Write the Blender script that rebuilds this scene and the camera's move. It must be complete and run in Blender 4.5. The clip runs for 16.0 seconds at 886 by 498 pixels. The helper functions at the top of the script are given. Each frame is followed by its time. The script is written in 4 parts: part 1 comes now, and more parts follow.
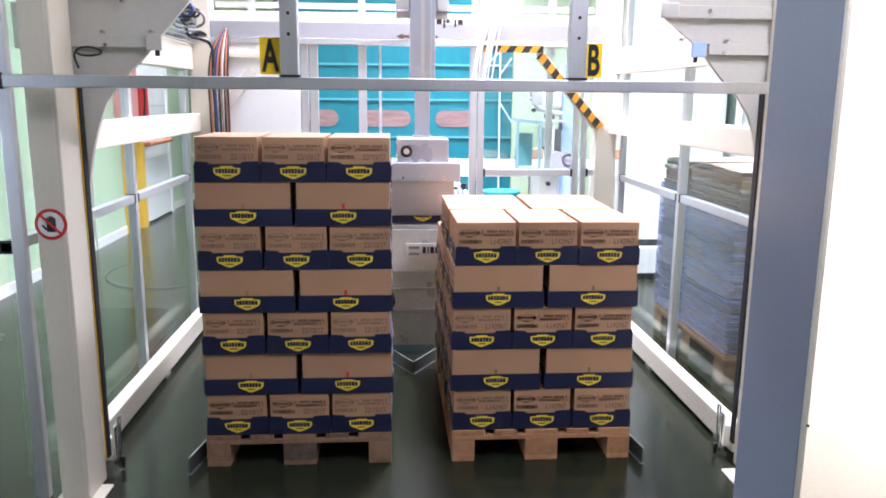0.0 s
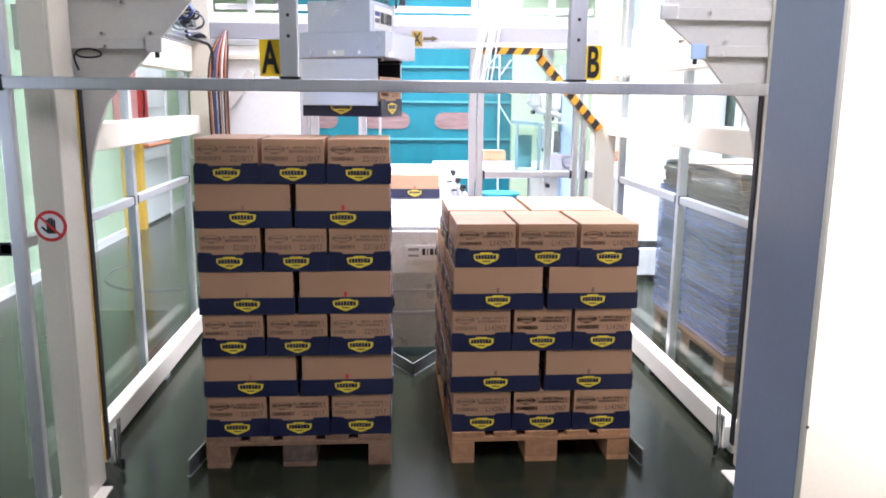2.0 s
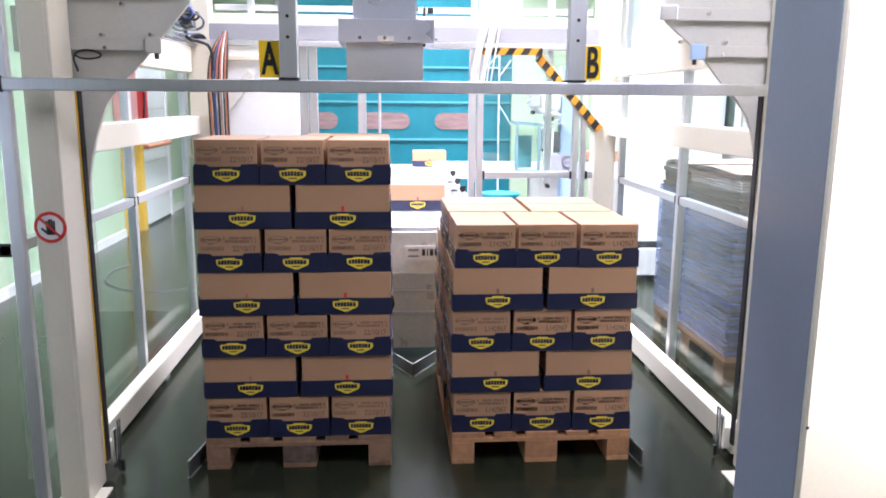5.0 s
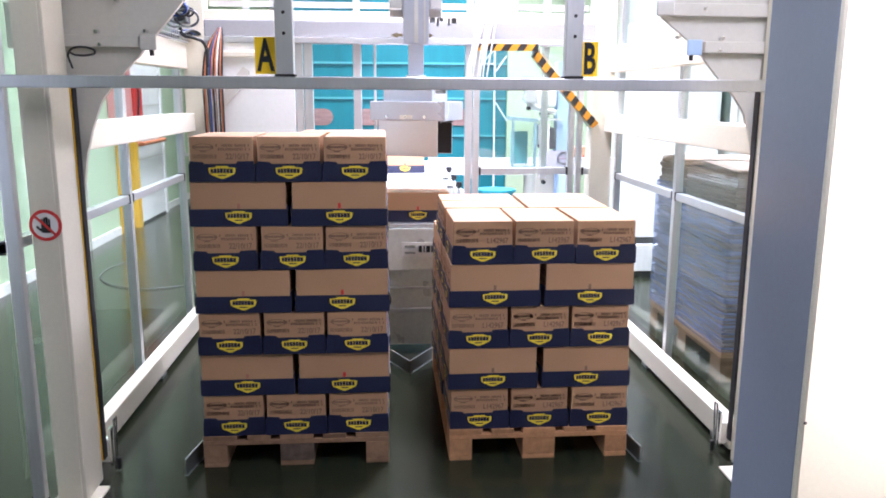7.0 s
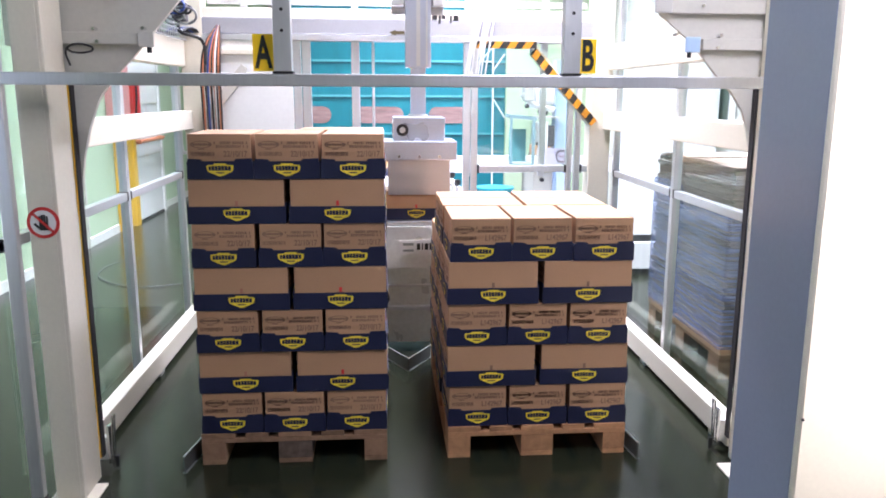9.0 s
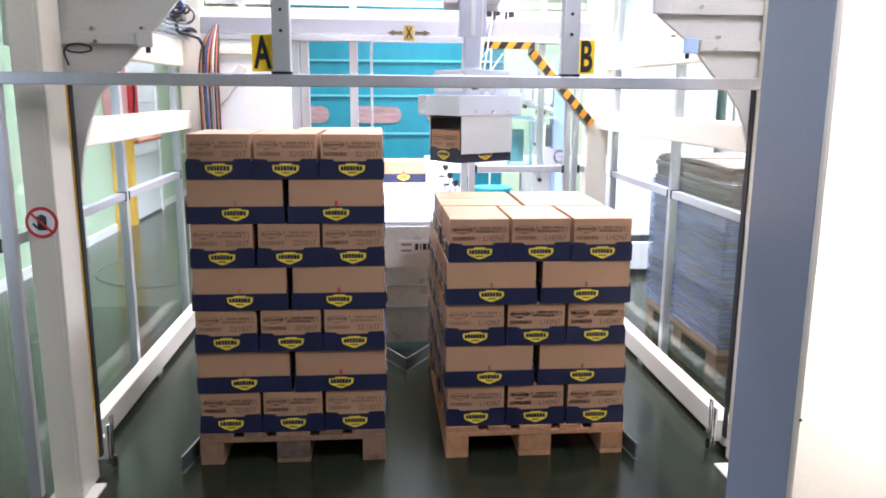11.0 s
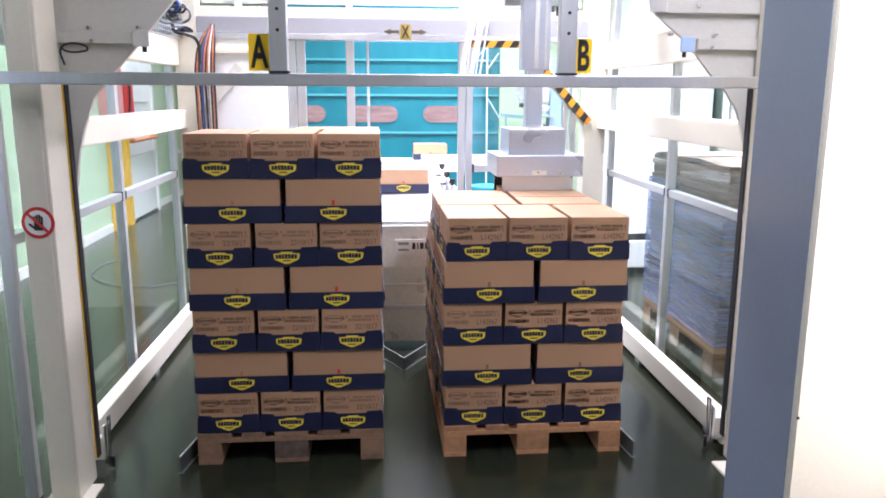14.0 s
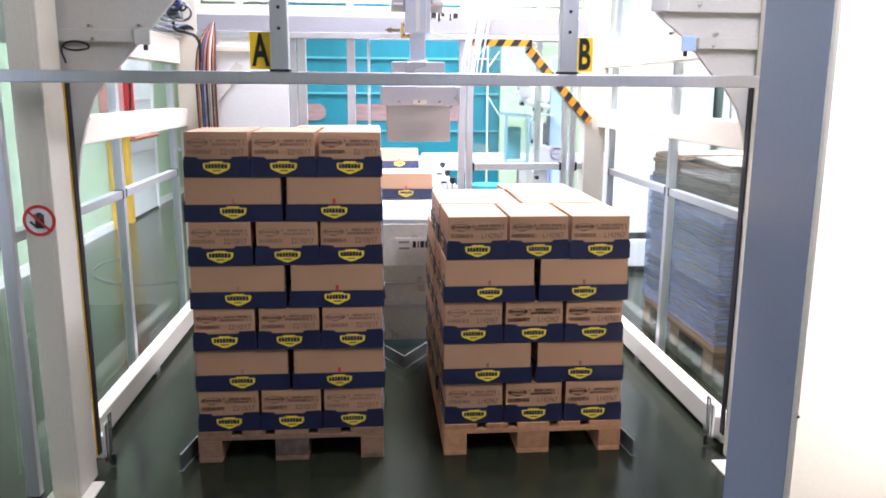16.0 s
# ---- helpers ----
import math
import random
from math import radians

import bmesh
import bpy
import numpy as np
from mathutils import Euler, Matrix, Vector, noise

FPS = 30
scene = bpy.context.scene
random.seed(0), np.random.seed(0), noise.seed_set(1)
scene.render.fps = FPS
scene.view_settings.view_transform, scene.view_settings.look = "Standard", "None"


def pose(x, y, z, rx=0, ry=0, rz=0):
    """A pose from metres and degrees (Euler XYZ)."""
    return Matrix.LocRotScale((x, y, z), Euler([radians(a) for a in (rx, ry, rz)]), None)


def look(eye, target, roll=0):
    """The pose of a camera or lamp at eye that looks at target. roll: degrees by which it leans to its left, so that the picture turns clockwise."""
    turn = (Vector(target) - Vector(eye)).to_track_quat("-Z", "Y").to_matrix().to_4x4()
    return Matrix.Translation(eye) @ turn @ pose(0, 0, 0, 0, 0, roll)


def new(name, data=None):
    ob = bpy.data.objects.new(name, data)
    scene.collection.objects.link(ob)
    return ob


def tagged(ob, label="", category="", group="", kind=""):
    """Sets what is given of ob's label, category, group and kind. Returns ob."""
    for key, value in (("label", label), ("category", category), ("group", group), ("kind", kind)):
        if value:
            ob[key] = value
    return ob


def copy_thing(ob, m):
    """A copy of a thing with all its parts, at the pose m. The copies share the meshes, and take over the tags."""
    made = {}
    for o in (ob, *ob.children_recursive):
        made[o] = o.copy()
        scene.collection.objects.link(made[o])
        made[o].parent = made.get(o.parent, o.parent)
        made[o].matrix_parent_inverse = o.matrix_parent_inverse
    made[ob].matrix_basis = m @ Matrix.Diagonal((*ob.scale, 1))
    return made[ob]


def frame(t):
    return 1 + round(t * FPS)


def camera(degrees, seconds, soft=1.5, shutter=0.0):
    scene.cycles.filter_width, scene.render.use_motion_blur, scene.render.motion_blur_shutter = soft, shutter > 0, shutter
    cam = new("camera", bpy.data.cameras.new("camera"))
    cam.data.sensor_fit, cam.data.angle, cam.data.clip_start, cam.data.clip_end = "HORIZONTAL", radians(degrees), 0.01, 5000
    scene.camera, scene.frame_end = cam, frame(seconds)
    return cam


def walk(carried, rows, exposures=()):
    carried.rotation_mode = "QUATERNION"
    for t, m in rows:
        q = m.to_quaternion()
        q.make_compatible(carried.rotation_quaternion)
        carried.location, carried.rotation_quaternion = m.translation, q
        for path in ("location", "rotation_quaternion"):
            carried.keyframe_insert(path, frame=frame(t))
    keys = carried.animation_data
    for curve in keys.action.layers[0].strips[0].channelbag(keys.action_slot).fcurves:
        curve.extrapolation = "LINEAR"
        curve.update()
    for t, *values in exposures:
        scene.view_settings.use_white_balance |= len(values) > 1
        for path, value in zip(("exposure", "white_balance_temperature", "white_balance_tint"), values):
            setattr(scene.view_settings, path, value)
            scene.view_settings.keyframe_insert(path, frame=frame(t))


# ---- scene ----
cam = camera(60.1, 16.0, soft=1.8)
PATH = [
    (0, (-0.131, -3.155, 1.588), (0.006, -1.198, 1.201), 0.5),
    (0.5, (-0.133, -3.155, 1.588), (0.006, -1.198, 1.2), 0.4),
    (1, (-0.131, -3.155, 1.588), (0.006, -1.198, 1.199), 0.5),
    (1.5, (-0.131, -3.158, 1.586), (0.006, -1.2, 1.201), 0.5),
    (2, (-0.133, -3.156, 1.587), (0.006, -1.198, 1.205), 0.5),
    (2.5, (-0.133, -3.157, 1.589), (0.005, -1.198, 1.208), 0.5),
    (3, (-0.132, -3.158, 1.585), (0.006, -1.199, 1.207), 0.5),
    (3.5, (-0.135, -3.155, 1.588), (0.005, -1.196, 1.208), 0.4),
    (4, (-0.131, -3.156, 1.589), (0.006, -1.197, 1.208), 0.4),
    (6.5, (-0.135, -3.151, 1.59), (0.011, -1.194, 1.203), 0.4),
    (7, (-0.137, -3.149, 1.59), (0.013, -1.194, 1.199), 0.3),
    (7.5, (-0.136, -3.15, 1.588), (0.015, -1.195, 1.195), 0.3),
    (8, (-0.14, -3.151, 1.588), (0.015, -1.197, 1.194), 0.3),
    (8.5, (-0.14, -3.152, 1.589), (0.015, -1.198, 1.193), 0.4),
    (9, (-0.136, -3.15, 1.587), (0.018, -1.195, 1.191), 0.3),
    (11.5, (-0.142, -3.153, 1.59), (0.021, -1.2, 1.193), 0.4),
    (12, (-0.143, -3.151, 1.59), (0.024, -1.198, 1.192), 0.3),
    (12.5, (-0.147, -3.151, 1.59), (0.023, -1.199, 1.193), 0.3),
    (13, (-0.152, -3.151, 1.591), (0.022, -1.199, 1.193), 0.4),
    (13.5, (-0.148, -3.152, 1.589), (0.024, -1.199, 1.192), 0.3),
    (14, (-0.145, -3.151, 1.59), (0.025, -1.198, 1.191), 0.3),
    (14.5, (-0.139, -3.149, 1.589), (0.027, -1.197, 1.188), 0.3),
    (15, (-0.145, -3.148, 1.591), (0.024, -1.197, 1.187), 0.4),
    (15.5, (-0.143, -3.15, 1.589), (0.026, -1.199, 1.186), 0.4),
    (16, (-0.148, -3.153, 1.591), (0.022, -1.201, 1.188), 0.4),
]
walk(cam, [(t, look(eye, target, roll)) for t, eye, target, roll in PATH], [(0, 0.0, 5980, 28), (16, 0.0, 5980, 28)])

# ---- light ----
LAMP_REAR, LAMP_DOOR, LAMP_SIDE, LAMP_EAST, LAMP_MID, FILL_WEST = 190.0, 140.0, 70.0, 65.0, 200.0, 50.0
FILL_FRONT, FILL_RIGHT, WINDOW_LEFT, SKY = 61.0, 45.0, 9.0, 0.10
world = bpy.data.worlds.new("hall_world")
scene.world = world
world.use_nodes = True
world.node_tree.nodes["Background"].inputs[0].default_value = (0.75, 0.88, 1.0, 1)
world.node_tree.nodes["Background"].inputs[1].default_value = SKY


def area_lamp(name, eye, target, sx, sy, watts, colour, spread=180):
    d = bpy.data.lights.new(name, "AREA")
    d.shape, d.size, d.size_y, d.energy, d.color = "RECTANGLE", sx, sy, watts, colour
    d.spread = radians(spread)
    ob = new(name, d)
    ob.matrix_world = look(eye, target)
    return ob


DAY = (0.93, 0.97, 1.0)
# place and watts of the unseen ceiling lights; the last two are added fills
LAMPS = ((0.0, 3.8, 4.25, LAMP_REAR), (0.6, 6.0, 4.25, LAMP_DOOR), (-2.4, 4.6, 4.25, LAMP_SIDE), (-2.4, 6.6, 4.25, LAMP_SIDE), (2.3, 1.5, 4.25, LAMP_EAST), (2.2, 5.0, 4.25, LAMP_SIDE),
         (0.6, 2.0, 4.25, LAMP_MID), (-1.0, 1.8, 4.25, FILL_WEST), (0.95, -1.8, 3.2, FILL_FRONT))
for lx, ly, lz, w in LAMPS:
    area_lamp("ceiling_light_lamp", (lx, ly, lz), (lx, ly + 0.001, 0), 0.34, 1.5, w, DAY, 104 if ly > 0 else 180)
# unseen lamp added to brighten the cabinet's front
area_lamp("window_light", (2.75, -1.45, 1.4), (1.2, -1.1, 1.3), 0.3, 1.8, FILL_RIGHT, (1.0, 0.96, 0.84), 60)
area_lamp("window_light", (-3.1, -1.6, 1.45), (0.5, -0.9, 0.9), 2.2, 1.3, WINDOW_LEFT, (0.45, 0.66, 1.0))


# ---- materials ----
def mat(name, colour, rough=0.5, metal=0.0, vary=0.12, grain=40.0, blotch=3.0, bump=0.0, spec=0.5, stretch=(1, 1, 1), per_object=0.0, coat=0.0):
    m = bpy.data.materials.new(name)
    m.use_nodes = True
    nt = m.node_tree
    b = nt.nodes["Principled BSDF"]
    co = nt.nodes.new("ShaderNodeTexCoord")
    mp = nt.nodes.new("ShaderNodeMapping")
    mp.inputs["Scale"].default_value = stretch
    nt.links.new(co.outputs["Object"], mp.inputs["Vector"])
    n1 = nt.nodes.new("ShaderNodeTexNoise")
    n1.inputs["Scale"].default_value, n1.inputs["Detail"].default_value = grain, 6
    n2 = nt.nodes.new("ShaderNodeTexNoise")
    n2.inputs["Scale"].default_value, n2.inputs["Detail"].default_value = blotch, 3
    add = nt.nodes.new("ShaderNodeMath")
    add.operation = "ADD"
    for n in (n1, n2):
        nt.links.new(mp.outputs["Vector"], n.inputs["Vector"])
    nt.links.new(n1.outputs["Fac"], add.inputs[0])
    nt.links.new(n2.outputs["Fac"], add.inputs[1])
    src = add.outputs[0]
    if per_object:
        oi = nt.nodes.new("ShaderNodeObjectInfo")
        ma = nt.nodes.new("ShaderNodeMath")
        ma.operation = "MULTIPLY_ADD"
        nt.links.new(oi.outputs["Random"], ma.inputs[0])
        ma.inputs[1].default_value = per_object
        nt.links.new(src, ma.inputs[2])
        src = ma.outputs[0]
    mr = nt.nodes.new("ShaderNodeMapRange")
    mr.inputs["From Min"].default_value, mr.inputs["From Max"].default_value = 0.6, 1.4 + per_object
    mr.inputs["To Min"].default_value, mr.inputs["To Max"].default_value = 1 - vary, 1 + vary
    nt.links.new(src, mr.inputs["Value"])
    mul = nt.nodes.new("ShaderNodeVectorMath")
    mul.operation = "SCALE"
    mul.inputs[0].default_value = colour
    nt.links.new(mr.outputs[0], mul.inputs["Scale"])
    nt.links.new(mul.outputs[0], b.inputs["Base Color"])
    rr = nt.nodes.new("ShaderNodeMapRange")
    rr.inputs["From Min"].default_value, rr.inputs["From Max"].default_value = 0.3, 0.7
    rr.inputs["To Min"].default_value, rr.inputs["To Max"].default_value = max(0.03, rough - 0.08), min(1, rough + 0.08)
    nt.links.new(n2.outputs["Fac"], rr.inputs["Value"])
    nt.links.new(rr.outputs[0], b.inputs["Roughness"])
    b.inputs["Metallic"].default_value = metal
    b.inputs["Specular IOR Level"].default_value = spec
    b.inputs["Coat Weight"].default_value = coat
    if bump:
        bp = nt.nodes.new("ShaderNodeBump")
        bp.inputs["Strength"].default_value, bp.inputs["Distance"].default_value = bump, 0.004
        nt.links.new(n1.outputs["Fac"], bp.inputs["Height"])
        nt.links.new(bp.outputs[0], b.inputs["Normal"])
    return m


CREAM = mat("cream_paint", (0.74, 0.69, 0.57), 0.38, vary=0.05, grain=60, blotch=1.5, bump=0.03)
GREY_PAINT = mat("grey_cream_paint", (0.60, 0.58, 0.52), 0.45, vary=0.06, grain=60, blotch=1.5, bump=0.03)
ALU = mat("anodised_aluminium", (0.72, 0.73, 0.75), 0.38, 0.85, vary=0.06, grain=90, stretch=(1, 1, 0.1))
STEEL = mat("brushed_steel", (0.72, 0.72, 0.71), 0.42, 0.9, vary=0.05, grain=60, blotch=6, stretch=(1, 1, 6))
HOUSING = mat("satin_white_metal", (0.56, 0.60, 0.69), 0.34, 0.45, vary=0.05, grain=70)
DULL = mat("dull_steel_sheet", (0.33, 0.36, 0.34), 0.42, 0.5, vary=0.12, grain=40, blotch=5)
SIDE_SHADE = mat("blue_grey_side_shade", (0.235, 0.275, 0.36), 0.45, vary=0.05, grain=50, blotch=1.2)
OCHRE = mat("faded_sign_yellow", (0.34, 0.23, 0.035), 0.5, vary=0.1)
DARK_OCHRE = mat("dull_ochre_arrow", (0.07, 0.05, 0.014), 0.5, vary=0.1)
PLATE = mat("satin_plate_steel", (0.66, 0.68, 0.72), 0.36, 0.85, vary=0.05, grain=70, stretch=(1, 1, 6))
COVER_STEEL = mat("bright_cover_steel", (0.78, 0.80, 0.76), 0.35, 0.2, vary=0.10, grain=40, blotch=5)
DARK_STEEL = mat("dark_guide_steel", (0.14, 0.15, 0.145), 0.42, 0.6, vary=0.15, grain=40, blotch=5)
CHROME = mat("chromed_steel", (0.7, 0.7, 0.7), 0.2, 1.0, vary=0.05)
KRAFT = mat("kraft_cardboard", (0.445, 0.25, 0.135), 0.50, vary=0.10, grain=120, blotch=5, bump=0.06, per_object=0.4, spec=0.6)
NAVY = mat("navy_print_card", (0.011, 0.014, 0.045), 0.5, vary=0.25, grain=150, blotch=12, bump=0.04, per_object=0.3)
YELLOW = mat("yellow_print", (0.80, 0.60, 0.04), 0.5, vary=0.06)
INK = mat("dark_ink", (0.235, 0.137, 0.09), 0.7, vary=0.15, grain=200)
BLACK = mat("black_plastic", (0.015, 0.015, 0.016), 0.45, vary=0.2)
RUBBER = mat("black_rubber", (0.022, 0.02, 0.022), 0.7, vary=0.3, grain=30, bump=0.2)
RED = mat("red_paint", (0.62, 0.035, 0.03), 0.4, vary=0.1)
RAIL_GREY = mat("light_grey_rail_paint", (0.33, 0.33, 0.35), 0.45, vary=0.06, grain=60, blotch=1.5)
FADED = mat("faded_pink_tape", (0.40, 0.17, 0.11), 0.6)
GUARD_TEAL = mat("teal_grey_guard_paint", (0.20, 0.33, 0.36), 0.45)
WHITE = mat("white_plate", (0.8, 0.8, 0.78), 0.4, vary=0.04)
SIGN_YELLOW = mat("sign_yellow", (0.93, 0.60, 0.01), 0.35, vary=0.04)
SAFETY_YELLOW = mat("safety_yellow_paint", (0.85, 0.48, 0.02), 0.4, vary=0.08)
WOOD = mat("pallet_wood", (0.44, 0.225, 0.11), 0.75, vary=0.5, grain=30, blotch=6, stretch=(1, 0.12, 1), bump=0.25, per_object=0.5, spec=0.2)
WOOD_OLD = mat("worn_pallet_wood", (0.25, 0.145, 0.085), 0.8, vary=0.55, grain=30, blotch=6, stretch=(1, 0.12, 1), bump=0.3, per_object=0.6, spec=0.2)
WOOD_DARK = mat("dark_weathered_wood", (0.12, 0.085, 0.065), 0.85, vary=0.6, grain=30, blotch=9, stretch=(1, 0.3, 1), bump=0.4, spec=0.2)
FLOOR = mat("green_grey_resin_floor", (0.020, 0.024, 0.014), 0.20, vary=0.25, grain=9, blotch=0.9, bump=0.006, spec=0.3)
TEAL = mat("teal_fabric_door", (0.004, 0.20, 0.25), 0.5, vary=0.16, grain=6, blotch=1.5, stretch=(1, 1, 0.25), bump=0.1)
TEAL_DARK = mat("teal_seam", (0.0, 0.09, 0.12), 0.6)
TEAL_LIGHT = mat("pale_teal_seam", (0.10, 0.42, 0.46), 0.5)
GREEN_WALL = mat("pale_green_wall_paint", (0.47, 0.61, 0.41), 0.55, vary=0.08, grain=5, blotch=0.8, bump=0.02)
WHITE_WALL = mat("white_wall_paint", (0.78, 0.77, 0.72), 0.6, vary=0.05, grain=5, blotch=0.8)
CEILING = mat("ceiling_panel", (0.7, 0.72, 0.72), 0.7, vary=0.05)
BLUE_PAINT = mat("pale_blue_machine_paint", (0.42, 0.58, 0.80), 0.4, vary=0.06)
CARD_EDGE = mat("stacked_card_edges", (0.36, 0.28, 0.225), 0.8, vary=0.5, grain=8, blotch=3, stretch=(1, 1, 22), bump=0.4)
ORANGE_C = mat("orange_cable", (0.58, 0.20, 0.09), 0.5)
BLUE_C = mat("blue_cable", (0.025, 0.06, 0.25), 0.5)
GREY_C = mat("grey_cable", (0.10, 0.10, 0.11), 0.5)
PALE_RED = mat("pale_red_print", (0.62, 0.45, 0.40), 0.5)
PINK = mat("pink_brown_window_view", (0.30, 0.19, 0.18), 0.4, vary=0.35, grain=3, blotch=4, stretch=(1, 1, 6))


def clear(name, tint, rough=0.02, mix=0.9):
    """A clear plastic sheet: mostly seen through, with a thin gloss."""
    m = bpy.data.materials.new(name)
    m.use_nodes = True
    nt = m.node_tree
    b = nt.nodes.new("ShaderNodeBsdfGlossy")
    b.inputs["Color"].default_value = (*tint, 1)
    b.inputs["Roughness"].default_value = rough
    tr = nt.nodes.new("ShaderNodeBsdfTransparent")
    tr.inputs[0].default_value = (*[0.6 + 0.4 * c for c in tint], 1)
    mx = nt.nodes.new("ShaderNodeMixShader")
    n = nt.nodes.new("ShaderNodeTexNoise")
    n.inputs["Scale"].default_value = 2.0
    mr = nt.nodes.new("ShaderNodeMapRange")
    mr.inputs["To Min"].default_value, mr.inputs["To Max"].default_value = mix - 0.04, mix + 0.04
    nt.links.new(n.outputs["Fac"], mr.inputs["Value"])
    nt.links.new(mr.outputs[0], mx.inputs[0])
    nt.links.new(b.outputs[0], mx.inputs[1])
    nt.links.new(tr.outputs[0], mx.inputs[2])
    nt.links.new(mx.outputs[0], nt.nodes["Material Output"].inputs["Surface"])
    return m


PANE = clear("clear_guard_sheet", (0.85, 0.95, 0.92), 0.03, 0.93)
FILM = clear("stretch_film", (0.55, 0.66, 1.0), 0.2, 0.56)
nf = FILM.node_tree
fb = nf.nodes.new("ShaderNodeBsdfPrincipled")
# blue that the clear film reflects is put into its base colour
fb.inputs["Base Color"].default_value = (0.50, 0.57, 0.97, 1)
fb.inputs["Roughness"].default_value = 0.25
fx = [n for n in nf.nodes if n.type == "MIX_SHADER"][0]
fn = [n for n in nf.nodes if n.type == "TEX_NOISE"][0]
fr = [n for n in nf.nodes if n.type == "MAP_RANGE"][0]
nf.links.new(fb.outputs[0], fx.inputs[1])
fc, fm = nf.nodes.new("ShaderNodeTexCoord"), nf.nodes.new("ShaderNodeMapping")
fm.inputs["Scale"].default_value = (1.2, 1.2, 40)
fm.inputs["Rotation"].default_value = (radians(4), 0, 0)
nf.links.new(fc.outputs["Object"], fm.inputs["Vector"])
nf.links.new(fm.outputs[0], fn.inputs["Vector"])
fr.inputs["From Min"].default_value, fr.inputs["From Max"].default_value = 0.35, 0.65
fr.inputs["To Min"].default_value, fr.inputs["To Max"].default_value = 0.42, 0.9
LIT = bpy.data.materials.new("lit_diffuser")
LIT.use_nodes = True
LIT.node_tree.nodes["Principled BSDF"].inputs["Emission Color"].default_value = (0.95, 0.98, 1, 1)
LIT.node_tree.nodes["Principled BSDF"].inputs["Emission Strength"].default_value = 6.0

GLOW_PANE = bpy.data.materials.new("glowing_added_glass")
GLOW_PANE.use_nodes = True
GLOW_PANE.node_tree.nodes["Principled BSDF"].inputs["Emission Color"].default_value = (0.75, 0.87, 1, 1)
GLOW_PANE.node_tree.nodes["Principled BSDF"].inputs["Emission Strength"].default_value = 1.0

stripes = mat("black_yellow_stripes", (0.85, 0.5, 0.01), 0.4)
nt_ = stripes.node_tree
wv = nt_.nodes.new("ShaderNodeTexWave")
wv.bands_direction, wv.wave_profile = "X", "SIN"
wv.inputs["Scale"].default_value = 3.6
mp_ = nt_.nodes.new("ShaderNodeMapping")
mp_.inputs["Rotation"].default_value = (0, radians(-35), 0)
co_ = nt_.nodes.new("ShaderNodeTexCoord")
nt_.links.new(co_.outputs["Object"], mp_.inputs["Vector"])
nt_.links.new(mp_.outputs["Vector"], wv.inputs["Vector"])
rp = nt_.nodes.new("ShaderNodeValToRGB")
rp.color_ramp.interpolation = "CONSTANT"
rp.color_ramp.elements[0].color, rp.color_ramp.elements[1].color = (0.02, 0.018, 0.016, 1), (0.66, 0.27, 0.01, 1)
rp.color_ramp.elements[1].position = 0.5
nt_.links.new(wv.outputs["Fac"], rp.inputs[0])
nt_.links.new(rp.outputs[0], nt_.nodes["Principled BSDF"].inputs["Base Color"])
STRIPES = stripes


# ---- building helpers ----
def bx(bm, x0, x1, y0, y1, z0, z1, bevel=0.0, m=None):
    r = bmesh.ops.create_cube(bm, size=1)
    vs = r["verts"]
    for v in vs:
        v.co = Vector(((x0 + x1) / 2 + v.co.x * (x1 - x0), (y0 + y1) / 2 + v.co.y * (y1 - y0), (z0 + z1) / 2 + v.co.z * (z1 - z0)))
        if m:
            v.co = m @ v.co
    if bevel:
        es = list({e for v in vs for e in v.link_edges})
        bmesh.ops.bevel(bm, geom=es, offset=bevel, segments=2, profile=0.6, affect="EDGES")
    return bm


def box(x0, x1, y0, y1, z0, z1, bevel=0.0, m=None):
    return bx(bmesh.new(), x0, x1, y0, y1, z0, z1, bevel, m)


def rod(bm, a, b, r, r2=None, seg=12):
    a, b = Vector(a), Vector(b)
    m = Matrix.Translation((a + b) / 2) @ (b - a).to_track_quat("Z", "Y").to_matrix().to_4x4()
    bmesh.ops.create_cone(bm, cap_ends=True, segments=seg, radius1=r, radius2=r if r2 is None else r2, depth=(b - a).length, matrix=m)
    return bm


def slab(bm, pts, axis, a, b):
    """A flat plate: an outline in the two other axes, from a to b along axis."""
    def at(p, d):
        return {"x": (d, p[0], p[1]), "y": (p[0], d, p[1]), "z": (p[0], p[1], d)}[axis]
    lo, hi = [bm.verts.new(at(p, a)) for p in pts], [bm.verts.new(at(p, b)) for p in pts]
    bm.faces.new(lo), bm.faces.new(hi[::-1])
    for i in range(len(pts)):
        j = (i + 1) % len(pts)
        bm.faces.new((lo[j], lo[i], hi[i], hi[j]))
    bmesh.ops.recalc_face_normals(bm, faces=bm.faces)
    return bm


def mesh_of(name, bm, material):
    me = bpy.data.meshes.new(name)
    bm.to_mesh(me)
    bm.free()
    me.materials.append(material)
    return me


def part(name, bm, material, parent=None, label=""):
    ob = new(name, mesh_of(name, bm, material))
    ob.parent = parent
    return tagged(ob, label)


def again(name, me, parent, m=None, label=""):
    ob = new(name, me)
    ob.parent = parent
    if m:
        ob.matrix_basis = m
    return tagged(ob, label)


def thing(name, at, label, category, group="", kind=""):
    ob = new(name)
    ob.empty_display_size = 0.05
    ob.matrix_basis = at if isinstance(at, Matrix) else pose(*at)
    return tagged(ob, label, category, group, kind)


def setting(name, bm, material, label="", category=""):
    return tagged(part(name, bm, material), label, category, kind="structure")


